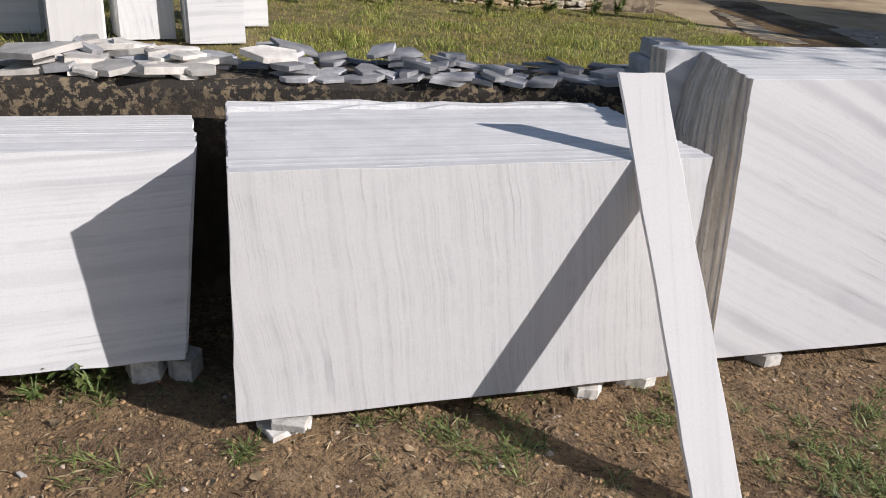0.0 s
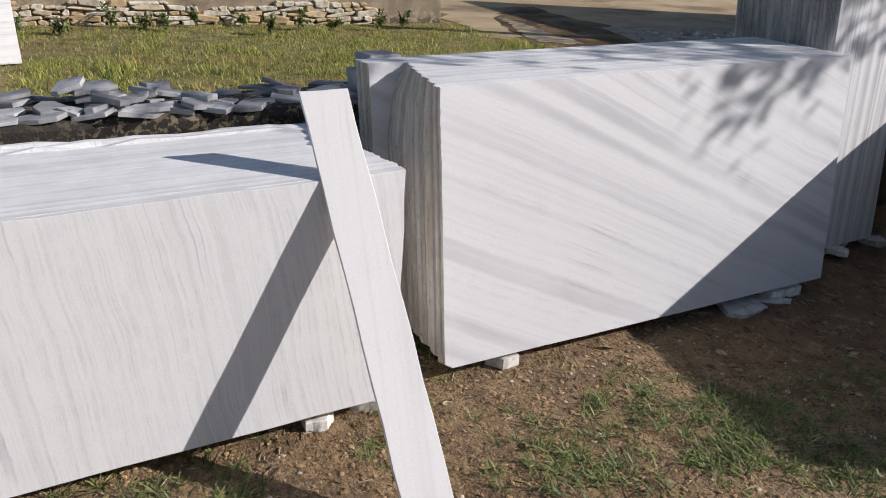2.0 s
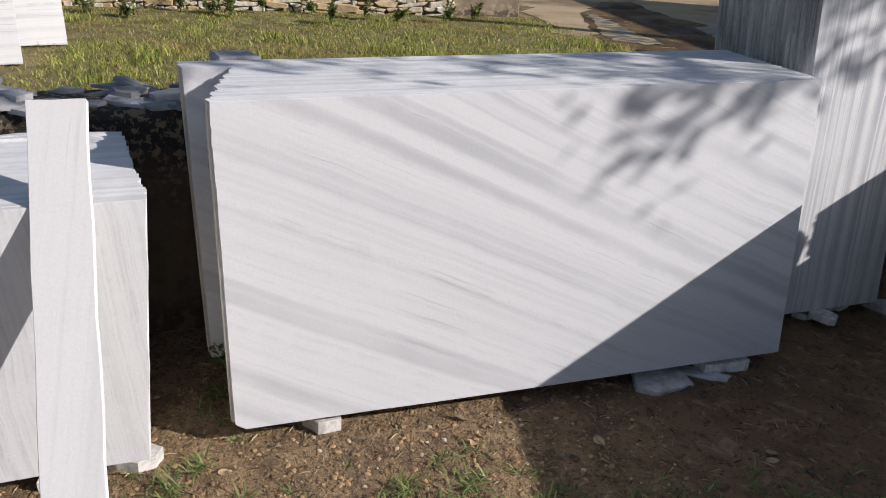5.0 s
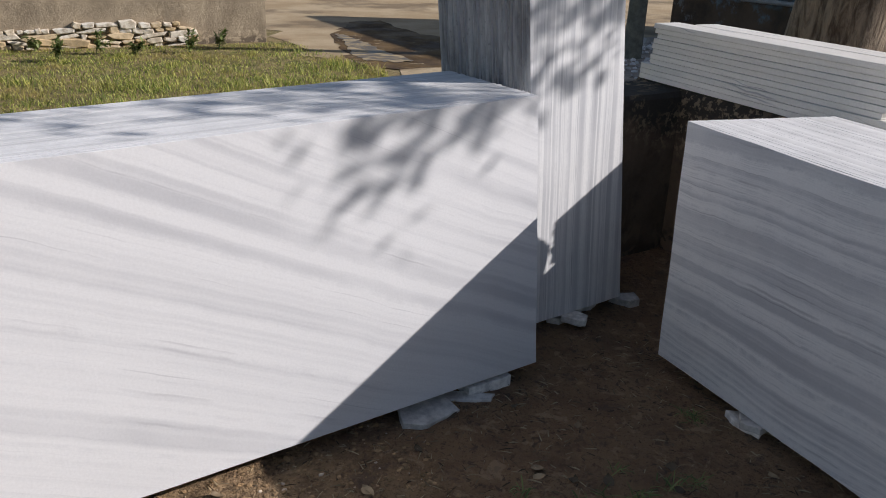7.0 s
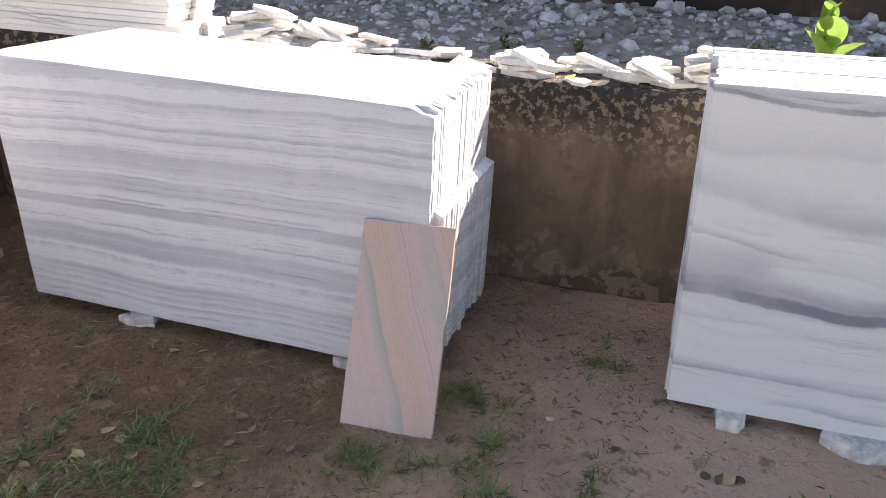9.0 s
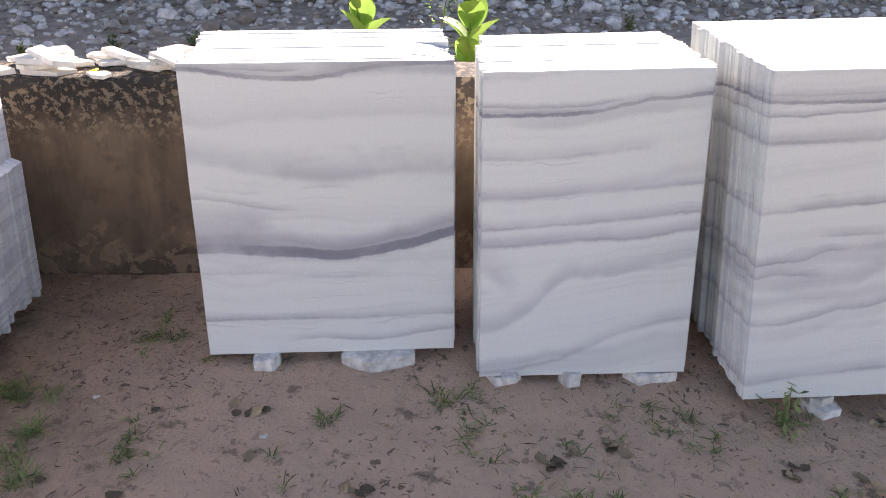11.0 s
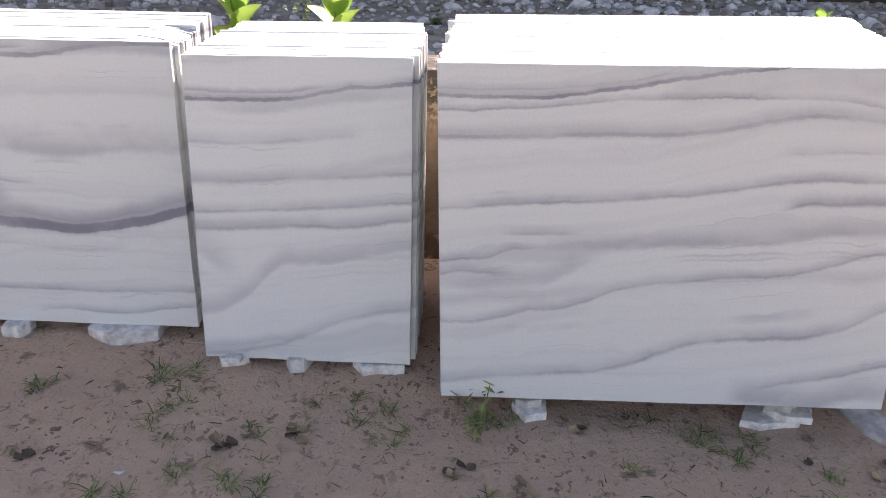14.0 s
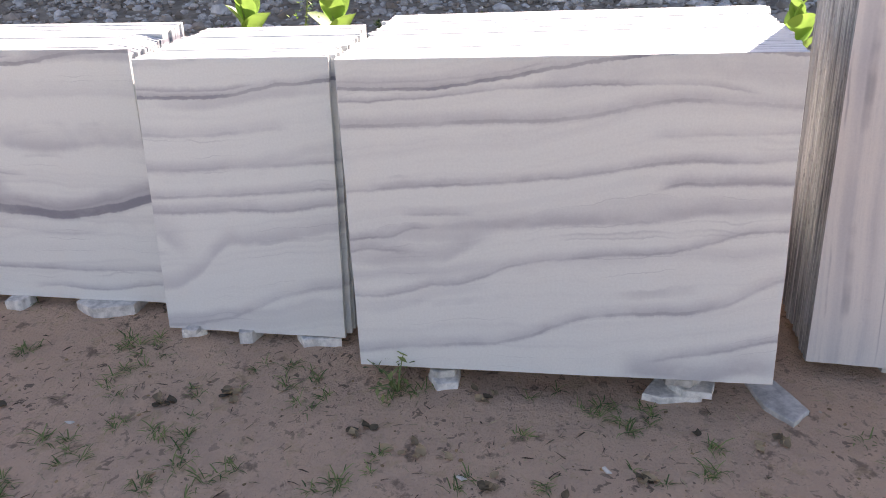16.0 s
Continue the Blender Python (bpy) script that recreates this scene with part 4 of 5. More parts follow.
rough_block("marble_block", "thick marble block under another block, in shade grey", pose(0.79, 3.25, 0.826, 0, 0, 14), (0.20, 0.17, 0.095), OFFCUT_SHADE_GREY, 62)


# ---------------------------------------------------------------- planks lying flat on the east wall
def flat_stack():
    rng = random.Random(70)
    ob = thing("plank_stack", "weathered white marble planks piled flat on the wall", "marble stack", m=w2_m @ pose(0.0, 0.0, 0.838))
    z = 0.0
    for i in range(11):
        t = 0.0235 + rng.uniform(0, 0.003)
        x0, x1 = (0.03, 1.49) if i < 3 else (0.08 + rng.gauss(0, 0.006), 1.425 + rng.gauss(0, 0.008))
        y0 = 0.0 if i < 3 else 0.02 + rng.gauss(0, 0.004)
        v, f = prism(ragged([(x0, y0), (x1, y0), (x1, y0 + 0.16), (x0, y0 + 0.16)], (4, 2, 4, 2), 0.002, rng), 0, t, 0.002)
        part("plank", mesh_from("plank", [(a, c, z + b) for a, b, c in v], [tuple(reversed(q)) for q in f]), M_FLAT, ob)
        if i != 9:
            v, f = prism(ragged([(x0 + 0.10, y0 + 0.175), (x1 + 0.02, y0 + 0.175), (x1 + 0.02, y0 + 0.32), (x0 + 0.10, y0 + 0.32)], (4, 2, 4, 2), 0.002, rng), 0, t, 0.002)
            part("plank", mesh_from("plank", [(a, c, z + b) for a, b, c in v], [tuple(reversed(q)) for q in f]), M_FLAT, ob)
        z += t + 0.001


flat_stack()


# ---------------------------------------------------------------- packing stones under the stacks
rng = random.Random(80)
SHIM_MARBLE = plain("packing_marble", (0.72, 0.695, 0.65), 0.8, 0.3, 22.0, 0.6, (0.7, 1.1))
NORTH_SHIMS = (  # place, turn, length, width, height
    (-0.90, 2.09, 10, 0.12, 0.10, 0.09), (-0.78, 2.12, -12, 0.09, 0.10, 0.08), (-1.55, 1.85, 14, 0.14, 0.10, 0.09),
    (-0.42, 1.90, 20, 0.17, 0.14, 0.026), (-0.40, 1.89, -8, 0.13, 0.11, 0.025), (0.51, 2.22, 12, 0.12, 0.13, 0.05), (0.52, 2.23, 4, 0.11, 0.11, 0.035), (0.70, 2.28, -6, 0.13, 0.10, 0.05),
    (1.20, 2.49, 15, 0.12, 0.08, 0.045), (2.33, 2.80, 14, 0.22, 0.14, 0.028), (2.47, 2.86, -22, 0.24, 0.07, 0.018), (2.58, 2.92, 18, 0.18, 0.12, 0.05),
    (3.08, 3.34, 20, 0.12, 0.08, 0.035), (3.11, 3.26, -35, 0.11, 0.07, 0.030), (3.22, 3.42, 15, 0.14, 0.07, 0.03), (3.39, 3.44, -8, 0.13, 0.08, 0.045),
)
EAST_SHIMS = (
    (3.34, 2.49, -70, 0.14, 0.10, 0.03), (3.33, 2.46, -84, 0.12, 0.09, 0.026), (3.48, 1.66, -75, 0.13, 0.10, 0.05),
    (3.78, 0.45, -80, 0.09, 0.10, 0.05), (3.86, 0.08, -82, 0.25, 0.16, 0.05),
    (3.79, -0.37, -60, 0.10, 0.10, 0.035), (3.75, -0.39, -100, 0.06, 0.05, 0.02), (3.81, -0.60, -95, 0.08, 0.10, 0.05), (3.86, -0.88, -78, 0.17, 0.11, 0.04),
    (3.74, -1.40, -84, 0.11, 0.13, 0.035), (3.76, -1.40, -92, 0.10, 0.12, 0.03), (3.87, -2.16, -74, 0.20, 0.13, 0.028), (3.88, -2.22, -100, 0.16, 0.11, 0.026), (3.90, -2.18, -80, 0.13, 0.10, 0.03),
    (3.93, -2.48, -60, 0.13, 0.24, 0.022), (4.25, -2.9, -84, 0.15, 0.10, 0.05),
)


def packing_plate(lx, ly, hz):
    """A broken plate of marble: five or six corners, a straight sawn side and chipped rims."""
    n = rng.choice((5, 5, 6))
    pts = []
    for i in range(n):
        a = 2 * math.pi * (i + rng.uniform(-0.25, 0.25)) / n + 0.7
        c, d = math.cos(a), math.sin(a)
        pts.append((0.56 * lx * math.copysign(abs(c) ** 0.6, c) * rng.uniform(0.8, 1.08), 0.56 * ly * math.copysign(abs(d) ** 0.6, d) * rng.uniform(0.8, 1.15)))
    v, f = prism(ragged(pts, (3,), 0.003, rng), -hz, 0.0, 0.0025)
    return mesh_from("packing_stone", [(a, c, b + hz) for a, b, c in v], [tuple(reversed(q)) for q in f])


seen = []
for x, y, turn, lx, ly, hz in NORTH_SHIMS + EAST_SHIMS:
    x, y = (x - 0.010, y + 0.030) if x < 3.25 else (x + 0.030, y)
    z = max([h for a, b, h in seen if math.hypot(a - x, b - y) < 0.10], default=-0.006)
    plate = part("packing_stone", packing_plate(lx, ly, hz), SHIM_MARBLE)
    plate.matrix_world = pose(x, y, z, rng.gauss(0, 1.5), rng.gauss(0, 1.5), turn)
    tagged(plate, "chipped flat marble packing stone under a slab stack", "packing stone")
    seen.append((x, y, z + hz * 0.95))


# ---------------------------------------------------------------- rubble, far yard
def lump_verts(rng, sx, sy, sz):
    """A knocked-about icosahedron."""
    p = (1 + 5 ** 0.5) / 2
    base = [(-1, p, 0), (1, p, 0), (-1, -p, 0), (1, -p, 0), (0, -1, p), (0, 1, p), (0, -1, -p), (0, 1, -p), (p, 0, -1), (p, 0, 1), (-p, 0, -1), (-p, 0, 1)]
    turn = Euler((rng.uniform(0, 6), rng.uniform(0, 6), rng.uniform(0, 6))).to_matrix()
    out = []
    for b in base:
        v = turn @ (Vector(b).normalized() * rng.uniform(0.72, 1.12))
        out.append(Vector((v.x * sx, v.y * sy, v.z * sz)))
    return out


LUMP_FACES = [(0, 11, 5), (0, 5, 1), (0, 1, 7), (0, 7, 10), (0, 10, 11), (1, 5, 9), (5, 11, 4), (11, 10, 2), (10, 7, 6), (7, 1, 8),
              (3, 9, 4), (3, 4, 2), (3, 2, 6), (3, 6, 8), (3, 8, 9), (4, 9, 5), (2, 4, 11), (6, 2, 10), (8, 6, 7), (9, 8, 1)]


def scatter_lumps(name, label, category, material, places):
    verts, faces = [], []
    for x, y, z, sx, sy, sz, r in places:
        n = len(verts)
        turn = Matrix.Rotation(r.uniform(0, 6.28), 3, "Z")
        verts += [turn @ v + Vector((x, y, z)) for v in lump_verts(r, sx, sy, sz)]
        faces += [tuple(n + i for i in f) for f in LUMP_FACES]
    ob = part(name, mesh_from(name, verts, faces), material)
    return tagged(ob, label, category, kind="stuff")


def w3_x(y):
    return 9.6 + (13.0 - y) * math.tan(radians(12.0))


rng = random.Random(90)
places = []
for k in range(6500):
    y = rng.uniform(-6, 11)
    f = rng.random() ** 0.7
    x0 = 5.0 + max(0, (1.4 - y)) * 0.15
    x = x0 + (w3_x(y) - 0.15 - x0) * f
    s = rng.uniform(0.014, 0.040) * (1 + 1.2 * f * rng.random())
    if rng.random() < 0.07 + 0.14 * f ** 3:
        s *= 2.0
    places.append((x, y, 0.03 + 0.10 * f ** 4 + s * 0.25, s, s * rng.uniform(0.6, 1), s * rng.uniform(0.4, 0.8), rng))
scatter_lumps("rubble", "grey and white stone rubble strewn before the dark wall", "rubble", RUBBLE, places)
verts, faces = [], []
ny, nx = 60, 16
for j in range(ny + 1):
    y = -7 + 18.5 * j / ny
    for i in range(nx + 1):
        f = i / nx
        x0 = 5.0 + max(0, (1.4 - y)) * 0.15
        x = x0 + (w3_x(y) + 0.1 - x0) * f
        verts.append((x, y, 0.006 + (0.03 + 0.10 * f ** 4 + 0.015 * noise.noise((x * 2, y * 2, 0))) * (i > 0)))
for j in range(ny):
    for i in range(nx):
        a = j * (nx + 1) + i
        faces.append((a, a + 1, a + nx + 2, a + nx + 1))
DUST = plain("grey_stone_dust", (0.33, 0.275, 0.215), 0.95, 0.3, 5.0, 0.8)
tagged(part("rubble_bank", mesh_from("rubble_bank", verts, faces), DUST, smooth=True), "grey stone dust bank under the rubble", "ground", kind="structure")

rng = random.Random(91)
clods = []
for k in range(10000):
    x, y = rng.uniform(-1.4, 2.3), rng.uniform(1.25, 2.9)
    s = 0.002 + 0.0085 * rng.random() ** 3
    clods.append((x, y, ground_height(x, y) + s * 0.1, s * 1.3, s, s * 0.6, rng))
for k in range(1000):
    x, y = rng.uniform(2.4, 4.4), rng.uniform(-3.2, 1.25)
    s = 0.002 + 0.006 * rng.random() ** 3
    clods.append((x, y, ground_height(x, y), s * 1.3, s, s * 0.6, rng))
CLOD = Nodes("earth_clods", 0.95)
_c = CLOD.mix(CLOD.step(CLOD.island(0.0, 1.0), 0.985, 0.998), (0.35, 0.228, 0.118), (0.46, 0.38, 0.30))
CLOD = CLOD.done(CLOD.bright(_c, CLOD.island(0.6, 1.3)))
scatter_lumps("earth_clods", "small crumbs of brown earth and stone chips", "soil clods", CLOD, clods)


def tube(points, radii, sides=8, name="tube", bumpy=0.0):
    """A tapered tube through the points."""
    verts, faces = [], []
    for i, (p, r) in enumerate(zip(points, radii)):
        p = Vector(p)
        d = (Vector(points[min(i + 1, len(points) - 1)]) - Vector(points[max(i - 1, 0)])).normalized()
        a = d.orthogonal().normalized() if abs(d.z) < 0.9 else (Vector((1, 0, 0)) - d * d.x).normalized()
        b = d.cross(a)
        for k in range(sides):
            t = 2 * math.pi * k / sides
            w = r * (1 + bumpy * noise.noise((math.cos(t) * 2, math.sin(t) * 2, p.z * 1.5)))
            verts.append(p + (a * math.cos(t) + b * math.sin(t)) * w)
    for i in range(len(points) - 1):
        for k in range(sides):
            j = (k + 1) % sides
            faces.append((i * sides + k, i * sides + j, (i + 1) * sides + j, (i + 1) * sides + k))
    faces.append(tuple(range(sides)))
    faces.append(tuple(reversed(range((len(points) - 1) * sides, len(points) * sides))))
    return mesh_from(name, verts, faces)


def leaf_quads(verts, faces, at, size, rng, droop=0.3):
    """One pointed leaf of four faces folded along its rib."""
    d = Vector((rng.gauss(0, 1), rng.gauss(0, 1), rng.gauss(-droop, 0.6))).normalized()
    side = d.cross(Vector((0.1, 0.2, 1))).normalized()
    up = side.cross(d)
    n = len(verts)
    at = Vector(at)
    verts += [at, at + d * size * 0.5 + side * size * 0.24 + up * size * 0.05, at + d * size, at + d * size * 0.5 - side * size * 0.24 + up * size * 0.05, at + d * size * 0.5]
    faces += [(n, n + 1, n + 4), (n + 1, n + 2, n + 4), (n + 2, n + 3, n + 4), (n + 3, n, n + 4)]


def shade_tree():
    rng = random.Random(101)
    base = Vector((6.0, 5.35, 0))
    ob = thing("tree", "thick-barked tree behind the wall with a spreading leafy crown", "tree", m=Matrix.Translation(base))
    trunk = [(0, 0, -0.05), (0.02, 0, 0.25), (0.03, -0.02, 0.8), (0.02, -0.10, 1.5), (0.05, -0.25, 2.2), (0.10, -0.45, 2.8)]
    part("trunk", tube(trunk, [0.44, 0.35, 0.32, 0.30, 0.27, 0.22], 20, "trunk", 0.28), BARK, ob, smooth=True)
    clumps = [((0.66, -3.56, 3.42), 0.27, 170), ((0.30, -3.25, 3.6), 0.38, 130), ((1.0, -3.1, 4.0), 0.55, 220), ((-0.2, -2.75, 3.9), 0.6, 210), ((0.5, -2.45, 4.4), 0.7, 260),
              ((1.5, -2.65, 4.7), 0.7, 240), ((-0.8, -2.45, 4.0), 0.55, 170), ((1.3, -1.95, 5.0), 0.7, 220), ((0.2, -1.65, 4.6), 0.7, 200), ((2.1, -3.1, 4.9), 0.55, 130), ((2.0, -2.2, 5.4), 0.6, 150),
              ((-1.5, -3.4, 3.45), 0.34, 200), ((-0.95, -3.42, 3.5), 0.36, 230), ((-0.6, -3.3, 3.6), 0.34, 160), ((1.25, -3.5, 3.9), 0.30, 90), ((0.85, -3.1, 3.45), 0.32, 130), ((0.5, -2.95, 3.15), 0.25, 60)]
    top = Vector(trunk[-1])
    verts, faces = [], []
    for c, r, n in clumps:
        c = Vector(c) + Vector((0, 0.02, -0.06))
        mid = top.lerp(c, 0.5) + Vector((rng.uniform(-0.15, 0.15), rng.uniform(-0.15, 0.15), 0.2))
        part("limb", tube([top - Vector((0, 0, 0.2)), mid, c], [0.09, 0.05, 0.015], 7, "limb"), BARK, ob, smooth=True)
        for k in range(int(n * 1.25)):
            p = c + Vector([max(-r, min(r, rng.gauss(0, r * w))) for w in (0.55, 0.55, 0.38)])
            leaf_quads(verts, faces, p, rng.uniform(0.05, 0.10), rng)
    part("crown", mesh_from("crown", verts, faces), LEAF, ob)
    return ob


shade_tree()
post = part("post", tube([(7.05, 9.8, -0.05), (7.06, 9.8, 1.2), (7.03, 9.82, 3.0)], [0.12, 0.11, 0.10], 10, "post"), POST, smooth=True)
tagged(post, "weathered greenish post by the sandy track", "post")
pipe_a, pipe_b = Vector((w3_x(11.5) - 0.08, 11.5, 0.62)), Vector((w3_x(5.5) - 0.08, 5.5, 0.70))
pipe = part("pipe", tube([pipe_a, pipe_a.lerp(pipe_b, 0.5) + Vector((0, 0, -0.02)), pipe_b], [0.035] * 3, 8, "pipe"), PIPE, smooth=True)
tagged(pipe, "grey water pipe along the dark wall", "pipe")


# ---------------------------------------------------------------- plants
def blade(verts, faces, x, y, z, h, w, rng, bend=0.6):
    a = rng.uniform(0, 6.283)
    lean = rng.uniform(0.15, bend) * h
    dx, dy = math.cos(a), math.sin(a)
    px, py = -dy * w * 0.5, dx * w * 0.5
    n = len(verts)
    verts += [(x - px, y - py, z), (x + px, y + py, z), (x + dx * lean * 0.4 + px * 0.8, y + dy * lean * 0.4 + py * 0.8, z + h * 0.6), (x + dx * lean * 0.4 - px * 0.8, y + dy * lean * 0.4 - py * 0.8, z + h * 0.6), (x + dx * lean, y + dy * lean, z + h * (1 - 0.3 * rng.random()))]
    faces += [(n, n + 1, n + 2, n + 3), (n + 3, n + 2, n + 4)]


def tuft(verts, faces, x, y, size, rng):
    """A spreading tuft of crabgrass: arched blades from one root."""
    z = ground_height(x, y) - 0.003
    for _ in range(int(6 + 15 * size)):
        a, l = rng.uniform(0, 6.283), rng.uniform(0.022, 0.075) * (0.55 + 0.5 * size)
        up = rng.uniform(0.12, 0.85)
        w = rng.uniform(0.0012, 0.0024)
        cx, cy = x + rng.gauss(0, 0.016 * size), y + rng.gauss(0, 0.016 * size)
        dx, dy = math.cos(a), math.sin(a)
        n = len(verts)
        for f, rise, ww in ((0.0, 0.0, 1.0), (0.45, 0.55 * up, 1.0), (0.8, 0.72 * up, 0.7)):
            px, py, pz = cx + dx * l * f, cy + dy * l * f, z + l * rise
            verts += [(px - dy * w * ww, py + dx * w * ww, pz), (px + dy * w * ww, py - dx * w * ww, pz)]
        verts.append((cx + dx * l, cy + dy * l, z + l * (0.66 * up - 0.08)))
        faces += [(n, n + 1, n + 3, n + 2), (n + 2, n + 3, n + 5, n + 4), (n + 4, n + 5, n + 6)]


def yard_grass():
    rng = random.Random(110)
    verts, faces = [], []
    sunny = [(1.61, 2.20, 0.09, 9), (1.80, 2.10, 0.09, 10), (1.98, 2.14, 0.08, 9), (1.87, 1.88, 0.10, 12), (1.19, 1.92, 0.10, 7), (1.54, 1.93, 0.12, 16), (2.05, 1.81, 0.10, 12), (2.23, 1.80, 0.10, 12), (0.82, 2.28, 0.05, 4),
             (1.81, 1.99, 0.08, 8), (0.21, 2.03, 0.07, 6), (0.27, 1.83, 0.08, 5), (0.71, 2.09, 0.06, 6), (1.25, 1.88, 0.10, 8), (-0.54, 1.79, 0.03, 2), (-0.03, 1.99, 0.06, 3), (-0.83, 1.67, 0.07, 3), (-1.08, 1.98, 0.12, 9)]
    corner = [(2.78, 2.23, 0.07, 8), (2.83, 1.97, 0.08, 11), (2.78, 1.78, 0.08, 9), (2.66, 2.0, 0.08, 7), (2.64, 2.2, 0.06, 5), (3.54, 1.24, 0.06, 10), (3.94, 0.89, 0.05, 5), (3.19, 2.6, 0.03, 2), (2.33, 2.31, 0.07, 4), (2.45, 1.95, 0.12, 8),
              (0.92, 2.62, 0.09, 10), (3.10, 1.36, 0.06, 7), (3.13, 1.22, 0.04, 3), (3.13, 0.99, 0.05, 5), (3.32, 1.08, 0.05, 4), (3.29, 0.76, 0.03, 3)]
    row = [(3.84, 0.70, 0.04, 3), (3.48, 0.17, 0.03, 3), (3.49, -0.31, 0.045, 6), (3.70, -0.25, 0.05, 8), (3.46, -0.58, 0.02, 2), (3.63, -0.90, 0.04, 4), (3.67, -0.73, 0.02, 2), (3.21, 0.31, 0.05, 3), (3.51, -1.0, 0.03, 3), (3.67, -1.27, 0.035, 7), (3.73, -1.96, 0.04, 5),
           (3.74, -2.08, 0.04, 4), (3.54, -1.71, 0.02, 2), (3.30, -1.33, 0.02, 2), (3.18, -1.23, 0.03, 4), (3.28, -1.61, 0.02, 2), (3.34, -1.85, 0.02, 2), (3.64, -2.30, 0.025, 2), (3.51, -2.29, 0.02, 2), (3.74, -2.75, 0.03, 2)]
    near = [(3.16, -0.34, 0.03, 3), (3.21, -0.46, 0.03, 3), (3.21, -0.58, 0.03, 3), (3.22, -0.73, 0.03, 3), (3.05, -0.72, 0.035, 4), (3.07, -0.86, 0.04, 5), (2.88, -0.36, 0.05, 5), (3.05, -0.42, 0.03, 3), (3.47, 0.16, 0.03, 2)]
    for places, many, most in ((sunny, 2.2, 1.1), (corner, 1.9, 1.05), (row, 1.0, 0.75), (near, 1.1, 0.7)):
        for x, y, r, n in places:
            for _ in range(int(n * many)):
                tuft(verts, faces, x + rng.gauss(0, r * 1.15), y + rng.gauss(0, r), rng.uniform(0.25, most), rng)
    for _ in range(150):
        tuft(verts, faces, rng.uniform(-1.6, 4.0), rng.uniform(-3.4, 2.9), rng.uniform(0.1, 0.4), rng)
    for _ in range(60):
        tuft(verts, faces, rng.uniform(1.0, 2.6), rng.uniform(1.5, 2.3), rng.uniform(0.2, 0.6), rng)
    tagged(part("grass_tufts", mesh_from("grass_tufts", verts, faces), GRASS), "short green grass tufts on trodden earth", "grass", kind="stuff")


def field_grass():
    rng = random.Random(111)
    verts, faces = [], []
    for k in range(95000):
        y = rng.uniform(4.6, 11.6)
        x = rng.uniform(-5.0, 3.7 - max(0, y - 9.5) * 0.35)
        density = 0.5 + 0.9 * noise.noise((x * 0.6, y * 0.6, 2)) + 0.11 * (y - 6.5) + 0.12 * (x + 1.5)
        if rng.random() > max(0.06, density):
            continue
        if y > 10.09 + (x + 7.25) * 0.16 - 0.12:
            continue
        h = rng.uniform(0.04, 0.20) * (0.7 + 0.5 * noise.noise((x * 1.3, y * 1.3, 9)))
        h *= 0.55 + 1.0 * max(0.0, noise.noise((x * 2.6, y * 2.6, 5)))
        h *= 0.5 + 0.5 * min(1.0, max(0.0, (10.0 + (x + 7.25) * 0.16 - y) / 2.5))
        blade(verts, faces, x, y, -0.01, max(0.02, h) * rng.uniform(0.5, 1.15), rng.uniform(0.006, 0.012), rng, 1.5)
    tagged(part("field_grass", mesh_from("field_grass", verts, faces), DRY_GRASS), "sunlit olive-green grass and dry stalks in the field", "grass", kind="stuff")


yard_grass()
field_grass()


def broad_leaf_mesh(name, length, width):
    """An oval leaf along x with a folded rib and a drooping tip."""
    verts, faces = [], []
    n = 8
    for i in range(n + 1):
        f = i / n
        w = width * 0.5 * math.sin(math.pi * min(1, f * 0.94 + 0.06)) ** 0.6
        x, z = length * f, 0.10 * length * math.sin(f * 2.2) - 0.12 * length * f * f
        verts += [(x, -w, z + w * 0.35), (x, 0, z), (x, w, z + w * 0.35)]
    for i in range(n):
        a = i * 3
        faces += [(a, a + 3, a + 4, a + 1), (a + 1, a + 4, a + 5, a + 2)]
    me = mesh_from(name, verts, faces)
    me.materials.append(BROAD_LEAF)
    return me


STEM = plain("green_stem", (0.16, 0.22, 0.08), 0.7)
LEAVES = [broad_leaf_mesh("leaf", l, w) for l, w in ((0.25, 0.18), (0.20, 0.145), (0.13, 0.085))]


def broad_plant(x, y, height, seed, label):
    rng = random.Random(seed)
    ob = thing("milkweed_plant", label, "plant", m=pose(x, y, 0.0))
    pts = [(0, 0, -0.02), (0.02, 0.01, height * 0.5), (0.0, 0.03, height)]
    part("stem", tube(pts, [0.014, 0.011, 0.007], 7, "stem"), STEM, ob, smooth=True)
    k, z = 0, height * 0.35
    while z < height:
        for side in (0, 180):
            lf = part("leaf", LEAVES[0 if z < height * 0.85 else 1], None, ob, smooth=True)
            lf.matrix_basis = pose(0.01, 0.02 * z / height, z, rng.gauss(0, 10), -rng.uniform(45, 72), k * 88 + side + rng.gauss(0, 15))
        z += height * 0.13
        k += 1
    for a in (20, 140, 260):
        lf = part("leaf", LEAVES[2], None, ob, smooth=True)
        lf.matrix_basis = pose(0, 0.03, height - 0.01, 0, -72, a)


broad_plant(5.88, 0.47, 0.93, 120, "broad-leaved green plant growing in the rubble")
broad_plant(5.84, -0.13, 0.95, 121, "broad-leaved green plant beside a feathery one")
broad_plant(5.90, -2.58, 0.90, 122, "broad-leaved plant with bright yellow-green leaves")


